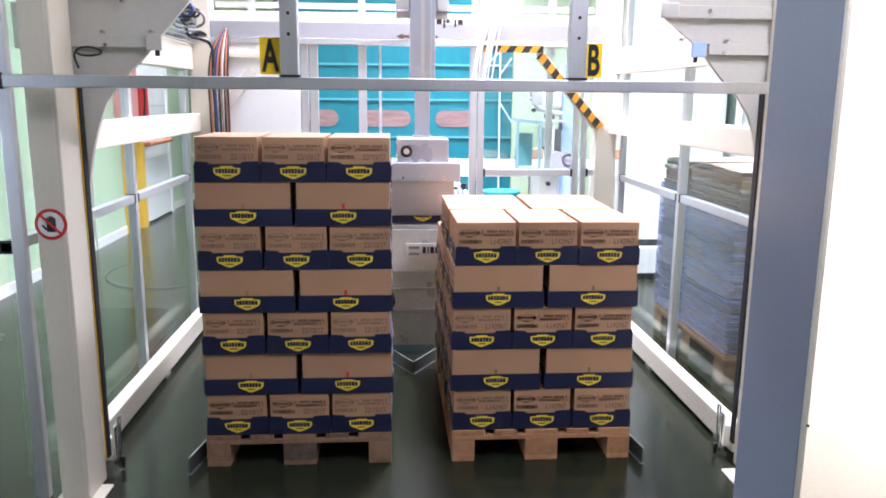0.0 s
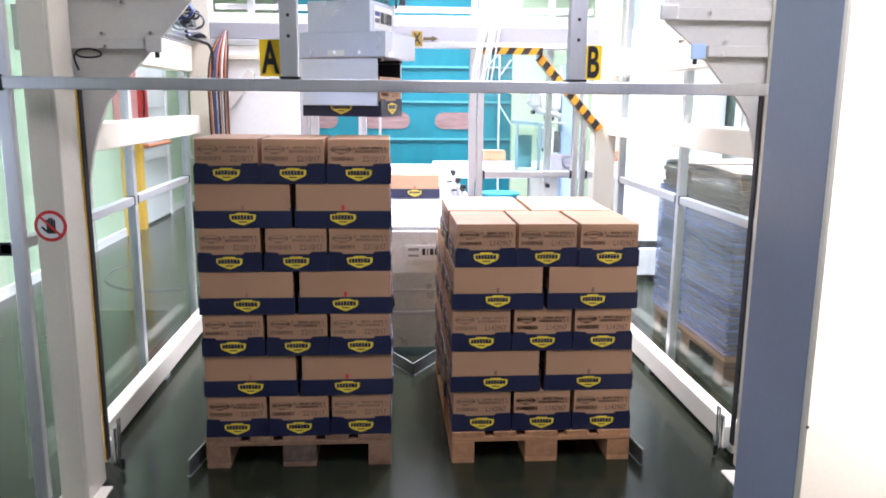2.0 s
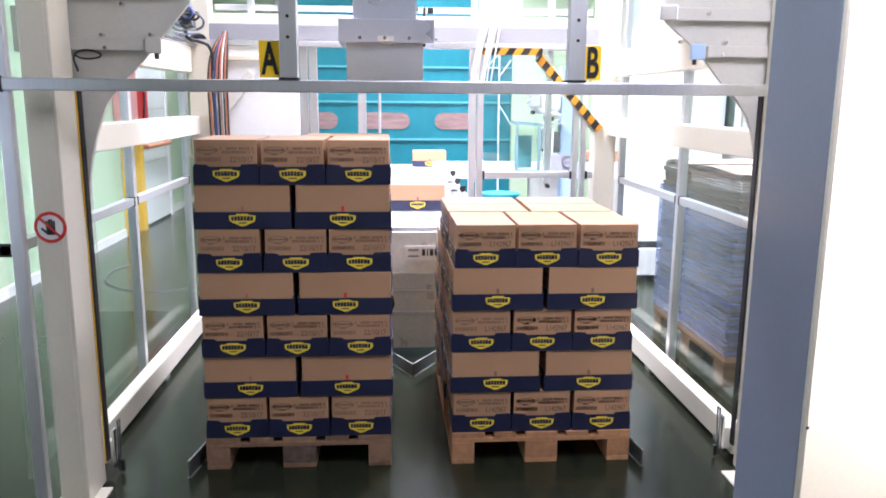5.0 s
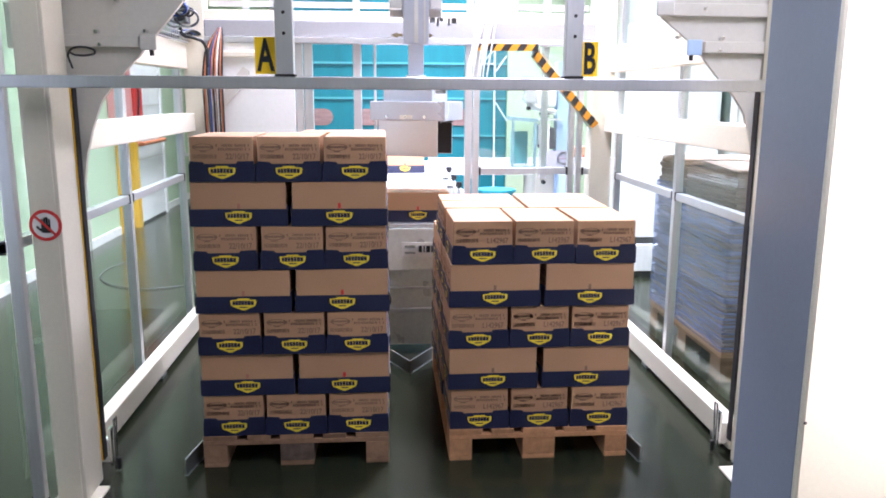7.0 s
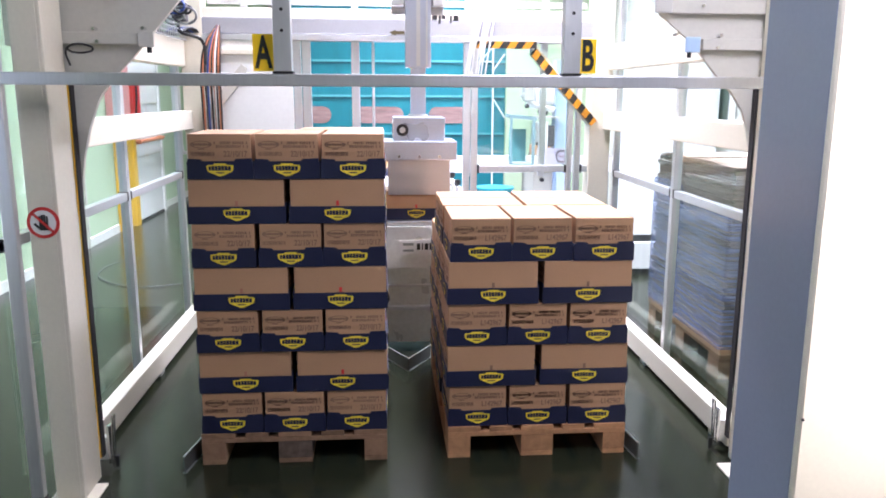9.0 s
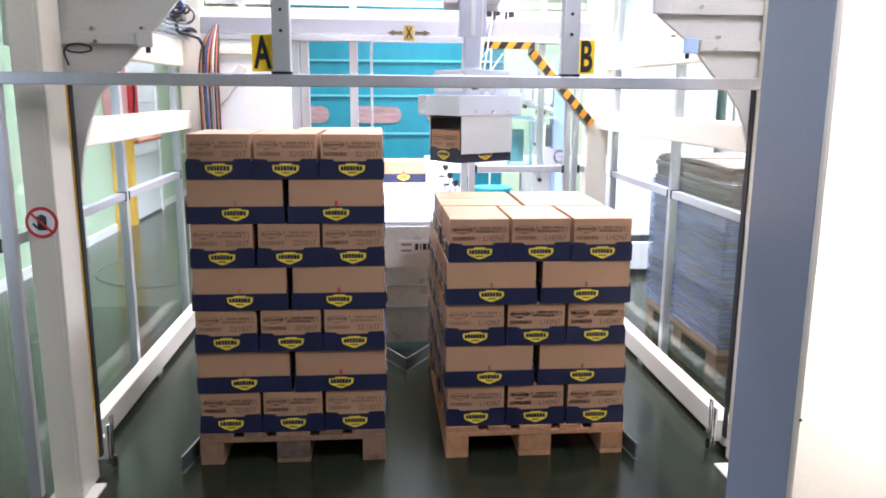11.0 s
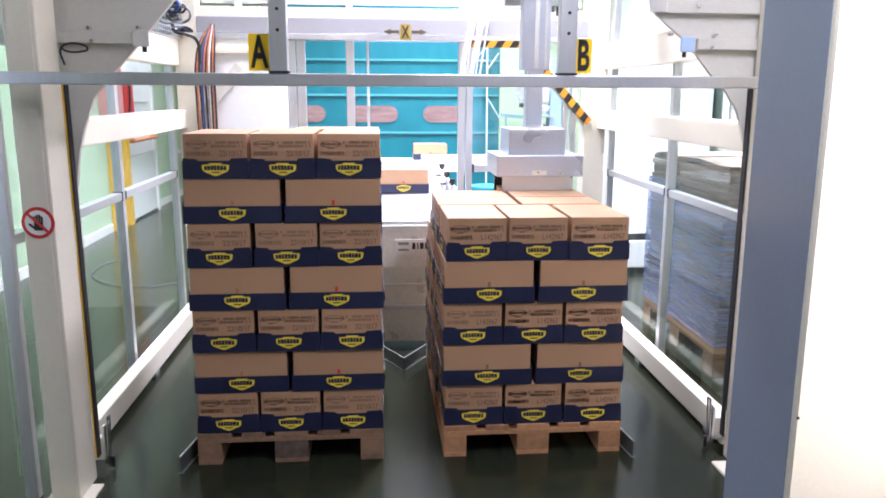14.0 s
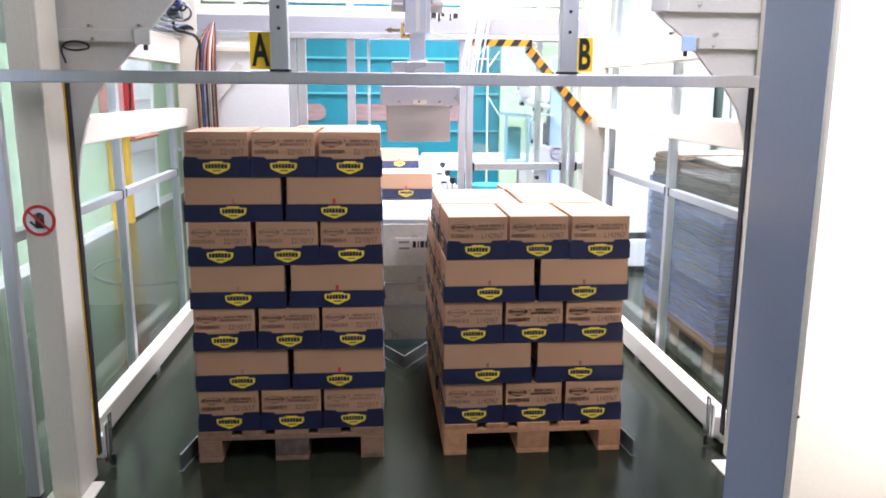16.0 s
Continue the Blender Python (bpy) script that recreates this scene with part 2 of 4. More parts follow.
def letters(text, size, material, depth=0.0006, bold=0.0):
    c = bpy.data.curves.new("lettering", "FONT")
    c.body, c.size, c.extrude, c.align_x, c.align_y = text, size, depth, "CENTER", "CENTER"
    c.offset = bold
    ob = new("lettering", c)
    me = bpy.data.meshes.new_from_object(ob.evaluated_get(bpy.context.evaluated_depsgraph_get()))
    bpy.data.objects.remove(ob)
    me.materials.clear()
    me.materials.append(material)
    return me


def tube(points, r, material, name, parent=None, res=3):
    c = bpy.data.curves.new(name, "CURVE")
    c.dimensions, c.bevel_depth, c.bevel_resolution = "3D", r, 2
    s = c.splines.new("BEZIER")
    s.bezier_points.add(len(points) - 1)
    for p, q in zip(s.bezier_points, points):
        p.co = q
        p.handle_left_type = p.handle_right_type = "AUTO"
    s.resolution_u = res * 2
    ob = new(name, c)
    me = bpy.data.meshes.new_from_object(ob.evaluated_get(bpy.context.evaluated_depsgraph_get()))
    bpy.data.objects.remove(ob)
    me.name = name
    me.materials.clear()
    me.materials.append(material)
    ob = new(name, me)
    ob.parent = parent
    return ob


FRONT = pose(0, 0, 0, 90, 0, 0)   # lettering that faces the viewer, -y

# ---- hall ----
setting("floor", box(-6, 7, -7, 12, -0.1, 0), FLOOR, "glossy dark green-grey resin floor", "floor")
setting("wall_west", box(-3.35, -3.2, -7, 12, 0, 4.6), GREEN_WALL, "pale green painted side wall", "wall")
setting("wall_east", box(2.9, 3.05, -7, 12, 0, 4.6), WHITE_WALL, "white painted side wall", "wall")
setting("wall_north", box(-3.2, 2.9, 9.4, 9.6, 0, 4.6), WHITE_WALL, "white end wall of the hall", "wall")
setting("wall_south", box(-3.2, 2.9, -7.0, -6.9, 0, 4.6), GREY_PAINT, "grey wall behind the aisle", "wall")
setting("ceiling", box(-3.35, 4.75, -7, 9.6, 4.6, 4.7), CEILING, "pale ceiling panels", "ceiling")


def ceiling_light(x, y, z):
    t = thing("ceiling_light", (x, y, z + 0.05), "white twin-tube ceiling light, added out of view, switched on", "ceiling light", "hall lights")
    part("housing", box(-0.28, 0.28, -0.8, 0.8, 0.03, 0.12, 0.01), WHITE, t)
    for y in (-0.6, 0.6):
        part("hanger", rod(bmesh.new(), (0, y, 0.12), (0, y, 4.55 - z), 0.008), STEEL, t)
    part("diffuser", box(-0.25, 0.25, -0.77, 0.77, 0.0, 0.028), LIT, t)


for lx, ly, lz, _ in LAMPS:
    ceiling_light(lx, ly, lz)


# ---- palletiser frame ----
frame_cell = thing("palletiser_frame", (0, 0, 0), "cream painted steel frame of a two-place palletiser cell", "machine frame")


def beam(name, x0, x1, y0, y1, z0, z1, material=CREAM, bevel=0.006, label="", parent=None):
    return part(name, box(x0, x1, y0, y1, z0, z1, bevel), material, parent or frame_cell, label)


for s in (-1, 1):
    d = 0.0 if s < 0 else 0.06
    beam("front_post", *sorted((s * (1.32 + d), s * (1.43 + d))), -0.28, -0.10, 0.012, 2.6)
    beam("post_cover", *sorted((s * (1.335 + d), s * (1.415 + d))), -0.284, -0.2805, 0.03, 2.6, bevel=0.001)
    beam("base_plate", *sorted((s * (1.275 + d / 2), s * (1.46 + d))), -0.36, -0.15, 0.0, 0.012, label="cream base plate bolted to the floor")
    beam("upper_side_beam", *sorted((s * 1.42, s * 1.54)), -0.035, 2.25, 1.35, 1.47)
    beam("lower_side_beam", *sorted((s * 1.40, s * 1.47)), -0.04, 2.25, 0.03, 0.145)
    for y in (0.1, 1.1, 2.1):
        beam("beam_foot", *sorted((s * 1.41, s * 1.46)), y, y + 0.08, 0.0, 0.03, STEEL, 0.001)
    beam("rear_post", *sorted((s * 1.33, s * 1.48)), 2.25, 2.40, 0.0, 2.6)
    outline = ((1.33, 1.12), (1.29, 1.36), (1.265, 1.45), (1.22, 1.563), (1.16, 1.64), (1.067, 1.735), (0.885, 1.945), (0.885, 2.6), (1.43, 2.6), (1.43, 1.12))
    if s > 0:
        outline = ((1.40, 1.12), (1.388, 1.36), (1.362, 1.46), (1.335, 1.53), (1.285, 1.60), (1.214, 1.671), (1.137, 1.76), (1.10, 1.80), (0.965, 1.905), (0.965, 2.6), (1.49, 2.6), (1.49, 1.12))
    g = bmesh.new()
    slab(g, [(s * x, z) for x, z in outline], "y", -0.062, -0.04)
    # gusset and flanges: greyer than the cream posts, shade put into the colour
    part("gusset", g, GREY_PAINT, frame_cell, "gusset plate under the top beam, shade in its grey-cream colour")
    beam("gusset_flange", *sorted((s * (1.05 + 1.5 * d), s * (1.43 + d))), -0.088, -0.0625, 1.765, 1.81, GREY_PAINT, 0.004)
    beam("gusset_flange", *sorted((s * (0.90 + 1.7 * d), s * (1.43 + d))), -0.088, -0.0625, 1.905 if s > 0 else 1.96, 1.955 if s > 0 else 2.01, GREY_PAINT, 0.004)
beam("rear_beam", -1.33, 1.33, 2.25, 2.40, 1.978, 2.085, RAIL_GREY, label="light grey rear cross beam")
beam("rear_beam_cap", -1.33, 1.33, 2.27, 2.40, 2.0855, 2.15)
beam("rear_beam_lip", -1.33, 1.33, 2.235, 2.25, 1.938, 1.975, ALU, 0.002)
beam("rear_beam_back", -1.33, 1.33, 2.2505, 2.39, 1.94, 1.9775, RAIL_GREY, 0.002)

# ---- guard fence ----
fence = thing("guard_fence", (0, 0, 0), "aluminium profile guard fence with clear sheets", "fence")
bar = part("front_bar", box(-1.50, 1.30, -0.385, -0.34, 1.612, 1.655, 0.004), ALU, fence)
part("end_cap", box(-1.53, -1.45, -0.388, -0.337, 1.606, 1.661, 0.004), BLACK, fence, "black plastic corner cap")
for x0 in (-0.51, 0.509):
    up = part("upright", box(x0, x0 + 0.062, -0.385, -0.34, 1.66, 2.7, 0.003), ALU, fence)
    part("seal", box(x0 - 0.004, x0 + 0.066, -0.388, -0.336, 1.655, 1.663), BLACK, up, "black seal strip")
    for z in (1.80, 1.87):
        part("screw", rod(bmesh.new(), (x0 + 0.031, -0.388, z), (x0 + 0.031, -0.384, z), 0.006), BLACK, up)
for s in (-1, 1):
    cp = part("corner_post", box(*sorted((s * 1.432, s * 1.478)), -0.378, -0.345, 0.075, 2.7, 0.004), ALU, fence)
    part("foot", box(*sorted((s * 1.428, s * 1.482)), -0.382, -0.341, 0.0, 0.075, 0.004), BLACK, cp, "black levelling foot")
    for y in (1.05, 2.20):
        part("fence_post", box(*sorted((s * 1.50, s * 1.545)), y, y + 0.045, 0.0, 2.7, 0.004), ALU, fence)
    for y0, y1 in ((-0.325, 1.05), (1.095, 2.20)):
        r = part("mid_rail", box(*sorted((s * 1.50, s * 1.545)), y0, y1, 1.02, 1.062, 0.004), ALU, fence)
        for ye in (y0, y1 - 0.012):
            part("joint", box(*sorted((s * 1.497, s * 1.548)), ye, ye + 0.012, 1.017, 1.065), BLACK, r)
        p = part("clear_sheet", box(*sorted((s * 1.520, s * 1.526)), y0, y1, 0.14, 2.6), PANE, fence, "clear plastic guard sheet")
        p.visible_shadow = False


# ---- place signs ----
def letter_sign(ch, x0, x1, z0, z1, y):
    t = thing("letter_sign", ((x0 + x1) / 2, y, (z0 + z1) / 2), "yellow sign with a black letter " + ch + " beside the upright", "sign", "place signs")
    w, hh = (x1 - x0) / 2, (z1 - z0) / 2
    part("plate", box(-w, w, -0.002, 0.002, -hh, hh), SIGN_YELLOW, t)
    me = letters(ch, 0.152, BLACK, bold=0.004)
    again("letter", me, t, pose(0, -0.0035, -0.004) @ FRONT @ Matrix.Diagonal((0.54, 1, 1, 1)), "black letter")


letter_sign("A", -0.586, -0.512, 1.664, 1.79, -0.345)
letter_sign("B", 0.573, 0.637, 1.664, 1.785, -0.345)

hand = thing("no_touch_sign", (-1.375, -0.284, 1.12), "round white sign with red ring, bar and black palm mark", "sign")
part("ring", rod(bmesh.new(), (0, 0, 0), (0, -0.002, 0), 0.058, seg=40), RED, hand, "red ring")
part("disc", rod(bmesh.new(), (0, -0.001, 0), (0, -0.003, 0), 0.046, seg=40), WHITE, hand)
part("slash", box(-0.05, 0.05, -0.0052, -0.0046, -0.0045, 0.0045, 0, pose(0, 0, 0, 0, 45, 0)), RED, hand)
g = bmesh.new()
bx(g, -0.014, 0.018, -0.0042, -0.003, -0.028, 0.002)
for i in range(4):
    bx(g, -0.014 + i * 0.0085, -0.0075 + i * 0.0085, -0.0042, -0.003, 0.002, 0.024 + (0.006 if i in (1, 2) else 0))
bx(g, -0.004, 0.004, -0.0042, -0.003, 0.0, 0.024, 0, pose(-0.014, 0, -0.02, 0, -45, 0))
part("palm_mark", g, BLACK, hand)

xs_ = thing("axis_sign", (0.06, 2.232, 1.995), "small yellow X sign with arrows on the rear beam", "sign")
part("plate", box(-0.036, 0.036, -0.003, 0, -0.05, 0.05), OCHRE, xs_)
again("letter", letters("X", 0.105, BLACK, bold=0.0025), xs_, pose(0, -0.005, -0.003) @ FRONT @ Matrix.Diagonal((0.6, 1, 1, 1)))
for s in (-1, 1):
    g = bmesh.new()
    slab(g, [(s * x, z) for x, z in ((0.042, 0.010), (0.10, 0.010), (0.10, 0.020), (0.148, 0.0), (0.10, -0.020), (0.10, -0.010), (0.042, -0.010))], "y", -0.003, 0)
    part("arrow", g, DARK_OCHRE, xs_)

# ---- unseen windows added around the side lamps ----
def added_window(name, x, y0, y1, z0, z1, face):
    w = tagged(thing(name, (x, 0, 0), "tall bright window, unseen, added in the aisle wall", "window"), kind="structure")
    for a, b, c, d_ in ((y0 - 0.06, y1 + 0.06, z1, z1 + 0.06), (y0 - 0.06, y1 + 0.06, z0 - 0.06, z0), (y0 - 0.06, y0, z0, z1), (y1, y1 + 0.06, z0, z1), ((y0 + y1) / 2 - 0.02, (y0 + y1) / 2 + 0.02, z0, z1)):
        part("window_frame", box(*sorted((0.0, face * 0.06)), a, b, c, d_, 0.003), WHITE, w)
    part("pane", box(*sorted((0.0, face * 0.02)), y0, y1, z0, z1), GLOW_PANE, w, "glowing pane added behind a side lamp")


added_window("window_2", -3.2, -2.7, -0.5, 0.8, 2.1, 1)
added_window("window_3", 2.9, -1.62, -1.28, 0.5, 2.3, -1)

# ---- near cabinet ----
cab = thing("control_column", (1.09, -1.1, 0), "tall cream cabinet column, bright front and shaded side", "cabinet")
part("body", box(0.003, 1.0, 0, 0.40, 0, 2.05, 0.012), CREAM, cab)
# cool shade on the cabinet's left side, put into a thin face's colour
part("side_panel", box(0.0, 0.0028, 0.014, 0.39, 0.01, 2.04), SIDE_SHADE, cab, "cabinet side with blue-grey shade in its colour")
part("screw", rod(bmesh.new(), (0.016, -0.0015, 0.64), (0.016, 0.004, 0.64), 0.005), BLACK, cab)


# ---- cartons ----
L, W, H, HB = 0.40, 0.267, 0.1835, 0.1865


def shield(w, hgt, y):
    g = bmesh.new()
    slab(g, [(x * w / 2, z * hgt / 2) for x, z in ((-0.95, 0.72), (-0.5, 0.80), (-0.42, 1), (0.42, 1), (0.5, 0.80), (0.95, 0.72), (1, 0.58), (0.96, -0.05), (0.84, -0.32), (0.3, -0.82), (0.1, -1), (-0.1, -1), (-0.3, -0.82), (-0.84, -0.32), (-0.96, -0.05), (-1, 0.58))], "y", y, y - 0.0012)
    return g


def word_bar(w, y):
    """A dark bar with notches along both edges."""
    top, low, x = [], [], -w / 2
    for i, c in enumerate((0.9, 1, 0.9, 1, 0.9, 1.1, 1)):
        c = c * w / 6.8 - 0.0022
        lift = 0.0095 + 0.0025 * math.cos((x + c / 2) / w * math.pi)
        top += [(x, lift), (x + c, lift), (x + c, 0.001), (x + c + 0.0022, 0.001)]
        low += [(x, -0.0075), (x + c, -0.0075), (x + c, -0.0005), (x + c + 0.0022, -0.0005)]
        x += c + 0.0022
    g = bmesh.new()
    slab(g, top[:-2] + low[:-2][::-1], "y", y - 0.0006, y)
    bmesh.ops.triangulate(g, faces=g.faces[:])
    return g


def print_bars(code):
    """Printing of the narrow side: ring mark, two lines, bar code and the code that can be read."""
    g = bmesh.new()
    rnd = random.Random(5)
    for i in range(24):
        a0, a1 = i / 24 * math.tau, (i + 1) / 24 * math.tau
        g.faces.new([g.verts.new((-0.072 + r * 0.043 * math.cos(a), 0, 0.017 + r * 0.0145 * math.sin(a))) for r, a in ((0.84, a0), (1, a0), (1, a1), (0.84, a1))])
    for x0, x1, z0, z1 in ((-0.085, -0.06, -0.003, 0.001), (-0.106, -0.097, 0.013, 0.022), (-0.095, -0.087, 0.013, 0.021), (-0.085, -0.077, 0.013, 0.022), (-0.075, -0.067, 0.013, 0.021), (-0.065, -0.056, 0.013, 0.022), (-0.054, -0.046, 0.013, 0.021), (-0.044, -0.037, 0.013, 0.022)):
        g.faces.new([g.verts.new(p) for p in ((x0, 0, z0), (x1, 0, z0), (x1, 0, z1), (x0, 0, z1))])
    for z in (0.0185, 0.0035):
        x = -0.022
        while x < 0.113:
            c = rnd.uniform(0.0035, 0.0065)
            if rnd.random() < 0.88:
                g.faces.new([g.verts.new(p) for p in ((x, 0, z), (x + c, 0, z), (x + c, 0, z + 0.011), (x, 0, z + 0.011))])
            x += c + 0.0024
    x = -0.114
    while x < -0.022:
        c = rnd.uniform(0.001, 0.004)
        g.faces.new([g.verts.new(p) for p in ((x, 0, -0.029), (x + c, 0, -0.029), (x + c, 0, -0.012), (x, 0, -0.012))])
        x += c + rnd.uniform(0.0008, 0.002)
    bmesh.ops.solidify(g, geom=g.faces[:], thickness=0.0004)
    me = mesh_of("print", g, INK)
    return me, letters(code, 0.033, INK, 0.0002, 0.0008)


def tray_mesh():
    g = bmesh.new()
    a, b, th = L / 2 - 0.002, W / 2 - 0.002, 0.004
    bx(g, -a, a, -b, b, 0, 0.004)
    for s in (-1, 1):
        bx(g, -a, a, *sorted((s * b, s * (b - th))), 0.004, 0.071)
        slab(g, [(-b + th, 0.004), (b - th, 0.004), (b - th, 0.083), (b - 0.055, 0.080), (b - 0.062, 0.072), (-b + 0.075, 0.073), (-b + 0.07, 0.082), (-b + th, 0.084)], "x", *sorted((s * a, s * (a - th))))
    return g


def carton_body(hgt):
    g = box(-L / 2 + 0.008, L / 2 - 0.008, -W / 2 + 0.008, W / 2 - 0.008, 0.0045, hgt - 0.002, 0.003)
    return g


def carton(code, label, group, hgt=H):
    t = thing("carton", (0, 0, -5), label, "carton", group)
    body = part("body", carton_body(hgt), KRAFT, t)
    tray = part("tray", tray_mesh(), NAVY, t, "navy card tray")
    badge = mesh_of("badge", shield(0.108, 0.052, 0), YELLOW)
    rim = mesh_of("rim", shield(0.115, 0.058, 0.0), NAVY)
    word = mesh_of("word_bar", word_bar(0.090, -0.0012), NAVY)
    small = mesh_of("small_bar", box(-0.016, 0.016, -0.0018, -0.0012, -0.0145, -0.010), NAVY)
    pr, cd = print_bars(code)
    for ang, d in ((0, W / 2 - 0.002), (180, W / 2 - 0.002), (90, L / 2 - 0.002), (-90, L / 2 - 0.002)):
        m = pose(0, 0, 0, 0, 0, ang) @ pose(0, -d - 0.0008, 0.038)
        bd = again("badge", badge, tray, m, "yellow shield badge")
        again("word_bar", word, bd, pose(0, 0, 0.0045))
        again("small_bar", small, bd)
        again("rim", rim, tray, m @ pose(0, 0.0006, 0.0))
    for ang in (90, -90):
        m = pose(0, 0, 0, 0, 0, ang) @ pose(0, -(L / 2 - 0.008) - 0.0008, 0.122)
        p = tagged(again("print", pr, body, m, "dark printed marks"), kind="stuff")
        again("lot_code", cd, p, pose(0.062, 0, -0.0215) @ FRONT @ Matrix.Diagonal((0.80, 1, 1, 1)))
    for ang in (0, 180):
        part("tape_tab", box(-0.006, 0.006, -0.001, 0.0, 0.073, 0.094, 0, pose(0, 0, 0, 0, 0, ang) @ pose(0.0, -W / 2 + 0.007, 0)), RED if code[0] == "2" else INK, body, "small tape tab")
    return t


CARTON_A = carton("22/10/17", "brown kraft carton in a navy tray with yellow badge", "cartons on the tall stack")
CARTON_B = carton("L142967", "brown kraft carton in a navy tray, lot number printed", "cartons on the lower stack", HB)
CARTON_C = carton("22/10/17", "brown kraft carton in a navy tray on the conveyor", "cartons on the conveyor")
rnd = random.Random(11)


def layer_spots(kind, gap):
    """Nine cartons on 0.8 x 1.2 m: three end-on and three rows of two side-on."""
    out = []
    if kind == 0:
        out += [(-0.268 + 0.268 * i, 0.2, 90) for i in range(3)]
        out += [(-0.203 + 0.406 * i, 0.4 + gap + 0.135 + 0.269 * r, 0) for r in range(3) for i in range(2)]
    else:
        out += [(-0.206 + 0.412 * i, 0.135 + 0.269 * r, 0) for r in range(3) for i in range(2)]
        out += [(-0.268 + 0.268 * i, 1.01 + gap, 90) for i in range(3)]
    return out


def stack(master, x, y, full, top, hgt, gap):
    for k in range(full + 1):
        spots = layer_spots(k % 2, gap)
        if k == full:
            spots = spots[:top]
        dx, dy = rnd.uniform(-0.004, 0.004), rnd.uniform(-0.004, 0.004)
        for sx, sy, a in spots:
            c = copy_thing(master, pose(x + sx + dx + rnd.uniform(-0.003, 0.003), y + sy + dy + rnd.uniform(-0.003, 0.003), 0.1445 + k * hgt, 0, 0, a + rnd.uniform(-0.5, 0.5)))
            if master is CARTON_A and sx < 0:
                for o in c.children_recursive:
                    if o.name.startswith("tape_tab"):
                        o.data = o.data.copy()
                        o.data.materials[0] = FADED


AX, BX = -0.528, 0.536
stack(CARTON_A, AX, 0.0, 6, 3, H, 0.0)
stack(CARTON_B, BX, 0.0, 4, 7, HB, 0.006)


# ---- pallets ----
def pallet(x, y, material, label):
    t = thing("pallet", (x, y, 0), label, "pallet", "pallets on the floor")
    def board(name, *a):
        part(name, box(*a, 0.003), material, t)
    for x0, w in ((-0.4, 0.145), (-0.2125, 0.1), (-0.0725, 0.145), (0.1125, 0.1), (0.255, 0.145)):
        board("deck_board", x0, x0 + w, 0, 1.2, 0.122, 0.144)
    for y0, w in ((0, 0.145), (0.5275, 0.145), (1.055, 0.145)):
        board("cross_board", -0.4, 0.4, y0, y0 + w, 0.1005, 0.1215)
        for x0, bw in ((-0.4, 0.1), (-0.0725, 0.145), (0.3, 0.1)):
            dark = material is WOOD_OLD and y0 == 0 and bw > 0.12
            part("block", box(x0, x0 + bw, y0, y0 + w, 0.0225, 0.1, 0.003), WOOD_DARK if dark else material, t, "dark weathered block" if dark else "")
    for x0, bw in ((-0.4, 0.1), (-0.0725, 0.145), (0.3, 0.1)):
        board("bottom_board", x0, x0 + bw, 0, 1.2, 0, 0.022)
    return t


pallet(-0.53, 0, WOOD_OLD, "worn greyish wooden pallet under the tall stack")
pallet(0.538, -0.005, WOOD, "light wooden pallet under the lower stack")


# ---- pallet guides on the floor ----
def guide(p, q, hgt, label):
    (x0, y0), (x1, y1) = p, q
    ln = math.hypot(x1 - x0, y1 - y0)
    t = thing("pallet_guide", (x0, y0, 0, 0, 0, math.degrees(math.atan2(y1 - y0, x1 - x0))), label, "guide plate", "pallet guides")
    part("plate", box(0, ln, -0.003, 0.003, 0.004, hgt, 0.001), DARK_STEEL, t)
    part("top_edge", box(0, ln, -0.004, 0.004, hgt + 0.0002, hgt + 0.0025), DULL, t, "lighter top edge strip")
    part("foot", box(0, ln, -0.008, 0.008, 0, 0.0038), DULL, t)


guide((-0.99, -0.07), (-0.935, 0.25), 0.075, "bent steel pallet guide plate")
guide((0.98, -0.07), (0.94, 0.25), 0.075, "bent steel pallet guide plate")
guide((0.0, 1.10), (-0.17, 1.42), 0.075, "steel guide plate set at an angle")
guide((0.0, 1.10), (0.19, 1.42), 0.075, "steel guide plate set at an angle")


# ---- conveyors ----
CZ = 0.83
conv = thing("conveyor", (0.065, -0.12, 0), "steel roller conveyor that brings cartons to the cell", "conveyor")
part("front_panel", box(-0.30, 0.30, 1.56, 1.575, 0.54, CZ - 0.03, 0.003), COVER_STEEL, conv)
part("bed", box(-0.27, 0.27, 1.58, 5.71, CZ - 0.03, CZ - 0.004, 0.003), ALU, conv)
for s in (-1, 1):
    part("side_rail", box(*sorted((s * 0.27, s * 0.30)), 1.60, 5.65, CZ - 0.09, CZ + 0.012, 0.003), ALU, conv)
    for y in (1.62, 3.4, 5.3):
        part("leg", box(*sorted((s * 0.25, s * 0.30)), y, y + 0.05, 0, CZ - 0.09, 0.003), ALU, conv)
part("brace", box(-0.25, 0.25, 1.60, 1.64, 0.26, 0.285, 0.003), ALU, conv)
part("lower_cover", box(-0.25, 0.25, 1.67, 1.685, 0.03, 0.52, 0.003), COVER_STEEL, conv, "dull steel lower cover sheet")
part("fold", box(-0.25, 0.25, 1.645, 1.668, 0.40, 0.412, 0.002), STEEL, conv)
for x in (-0.2, -0.185):
    tube([(x, 1.60, 0.52), (x - 0.01, 1.56, 0.45), (x + 0.01, 1.55, 0.36), (x, 1.62, 0.30)], 0.008, BLACK, "hose", conv)
plate = part("name_plate", box(-0.105, 0.16, 1.553, 1.559, 0.625, 0.715, 0.001), WHITE, conv, "white maker's plate with dark bars")
cross = thing("cross_conveyor", (0, 0, 0), "white cross conveyor feeding the main line", "conveyor")
part("bed", box(-0.3, 2.8, 5.60, 6.10, CZ - 0.05, CZ - 0.004, 0.003), WHITE, cross)
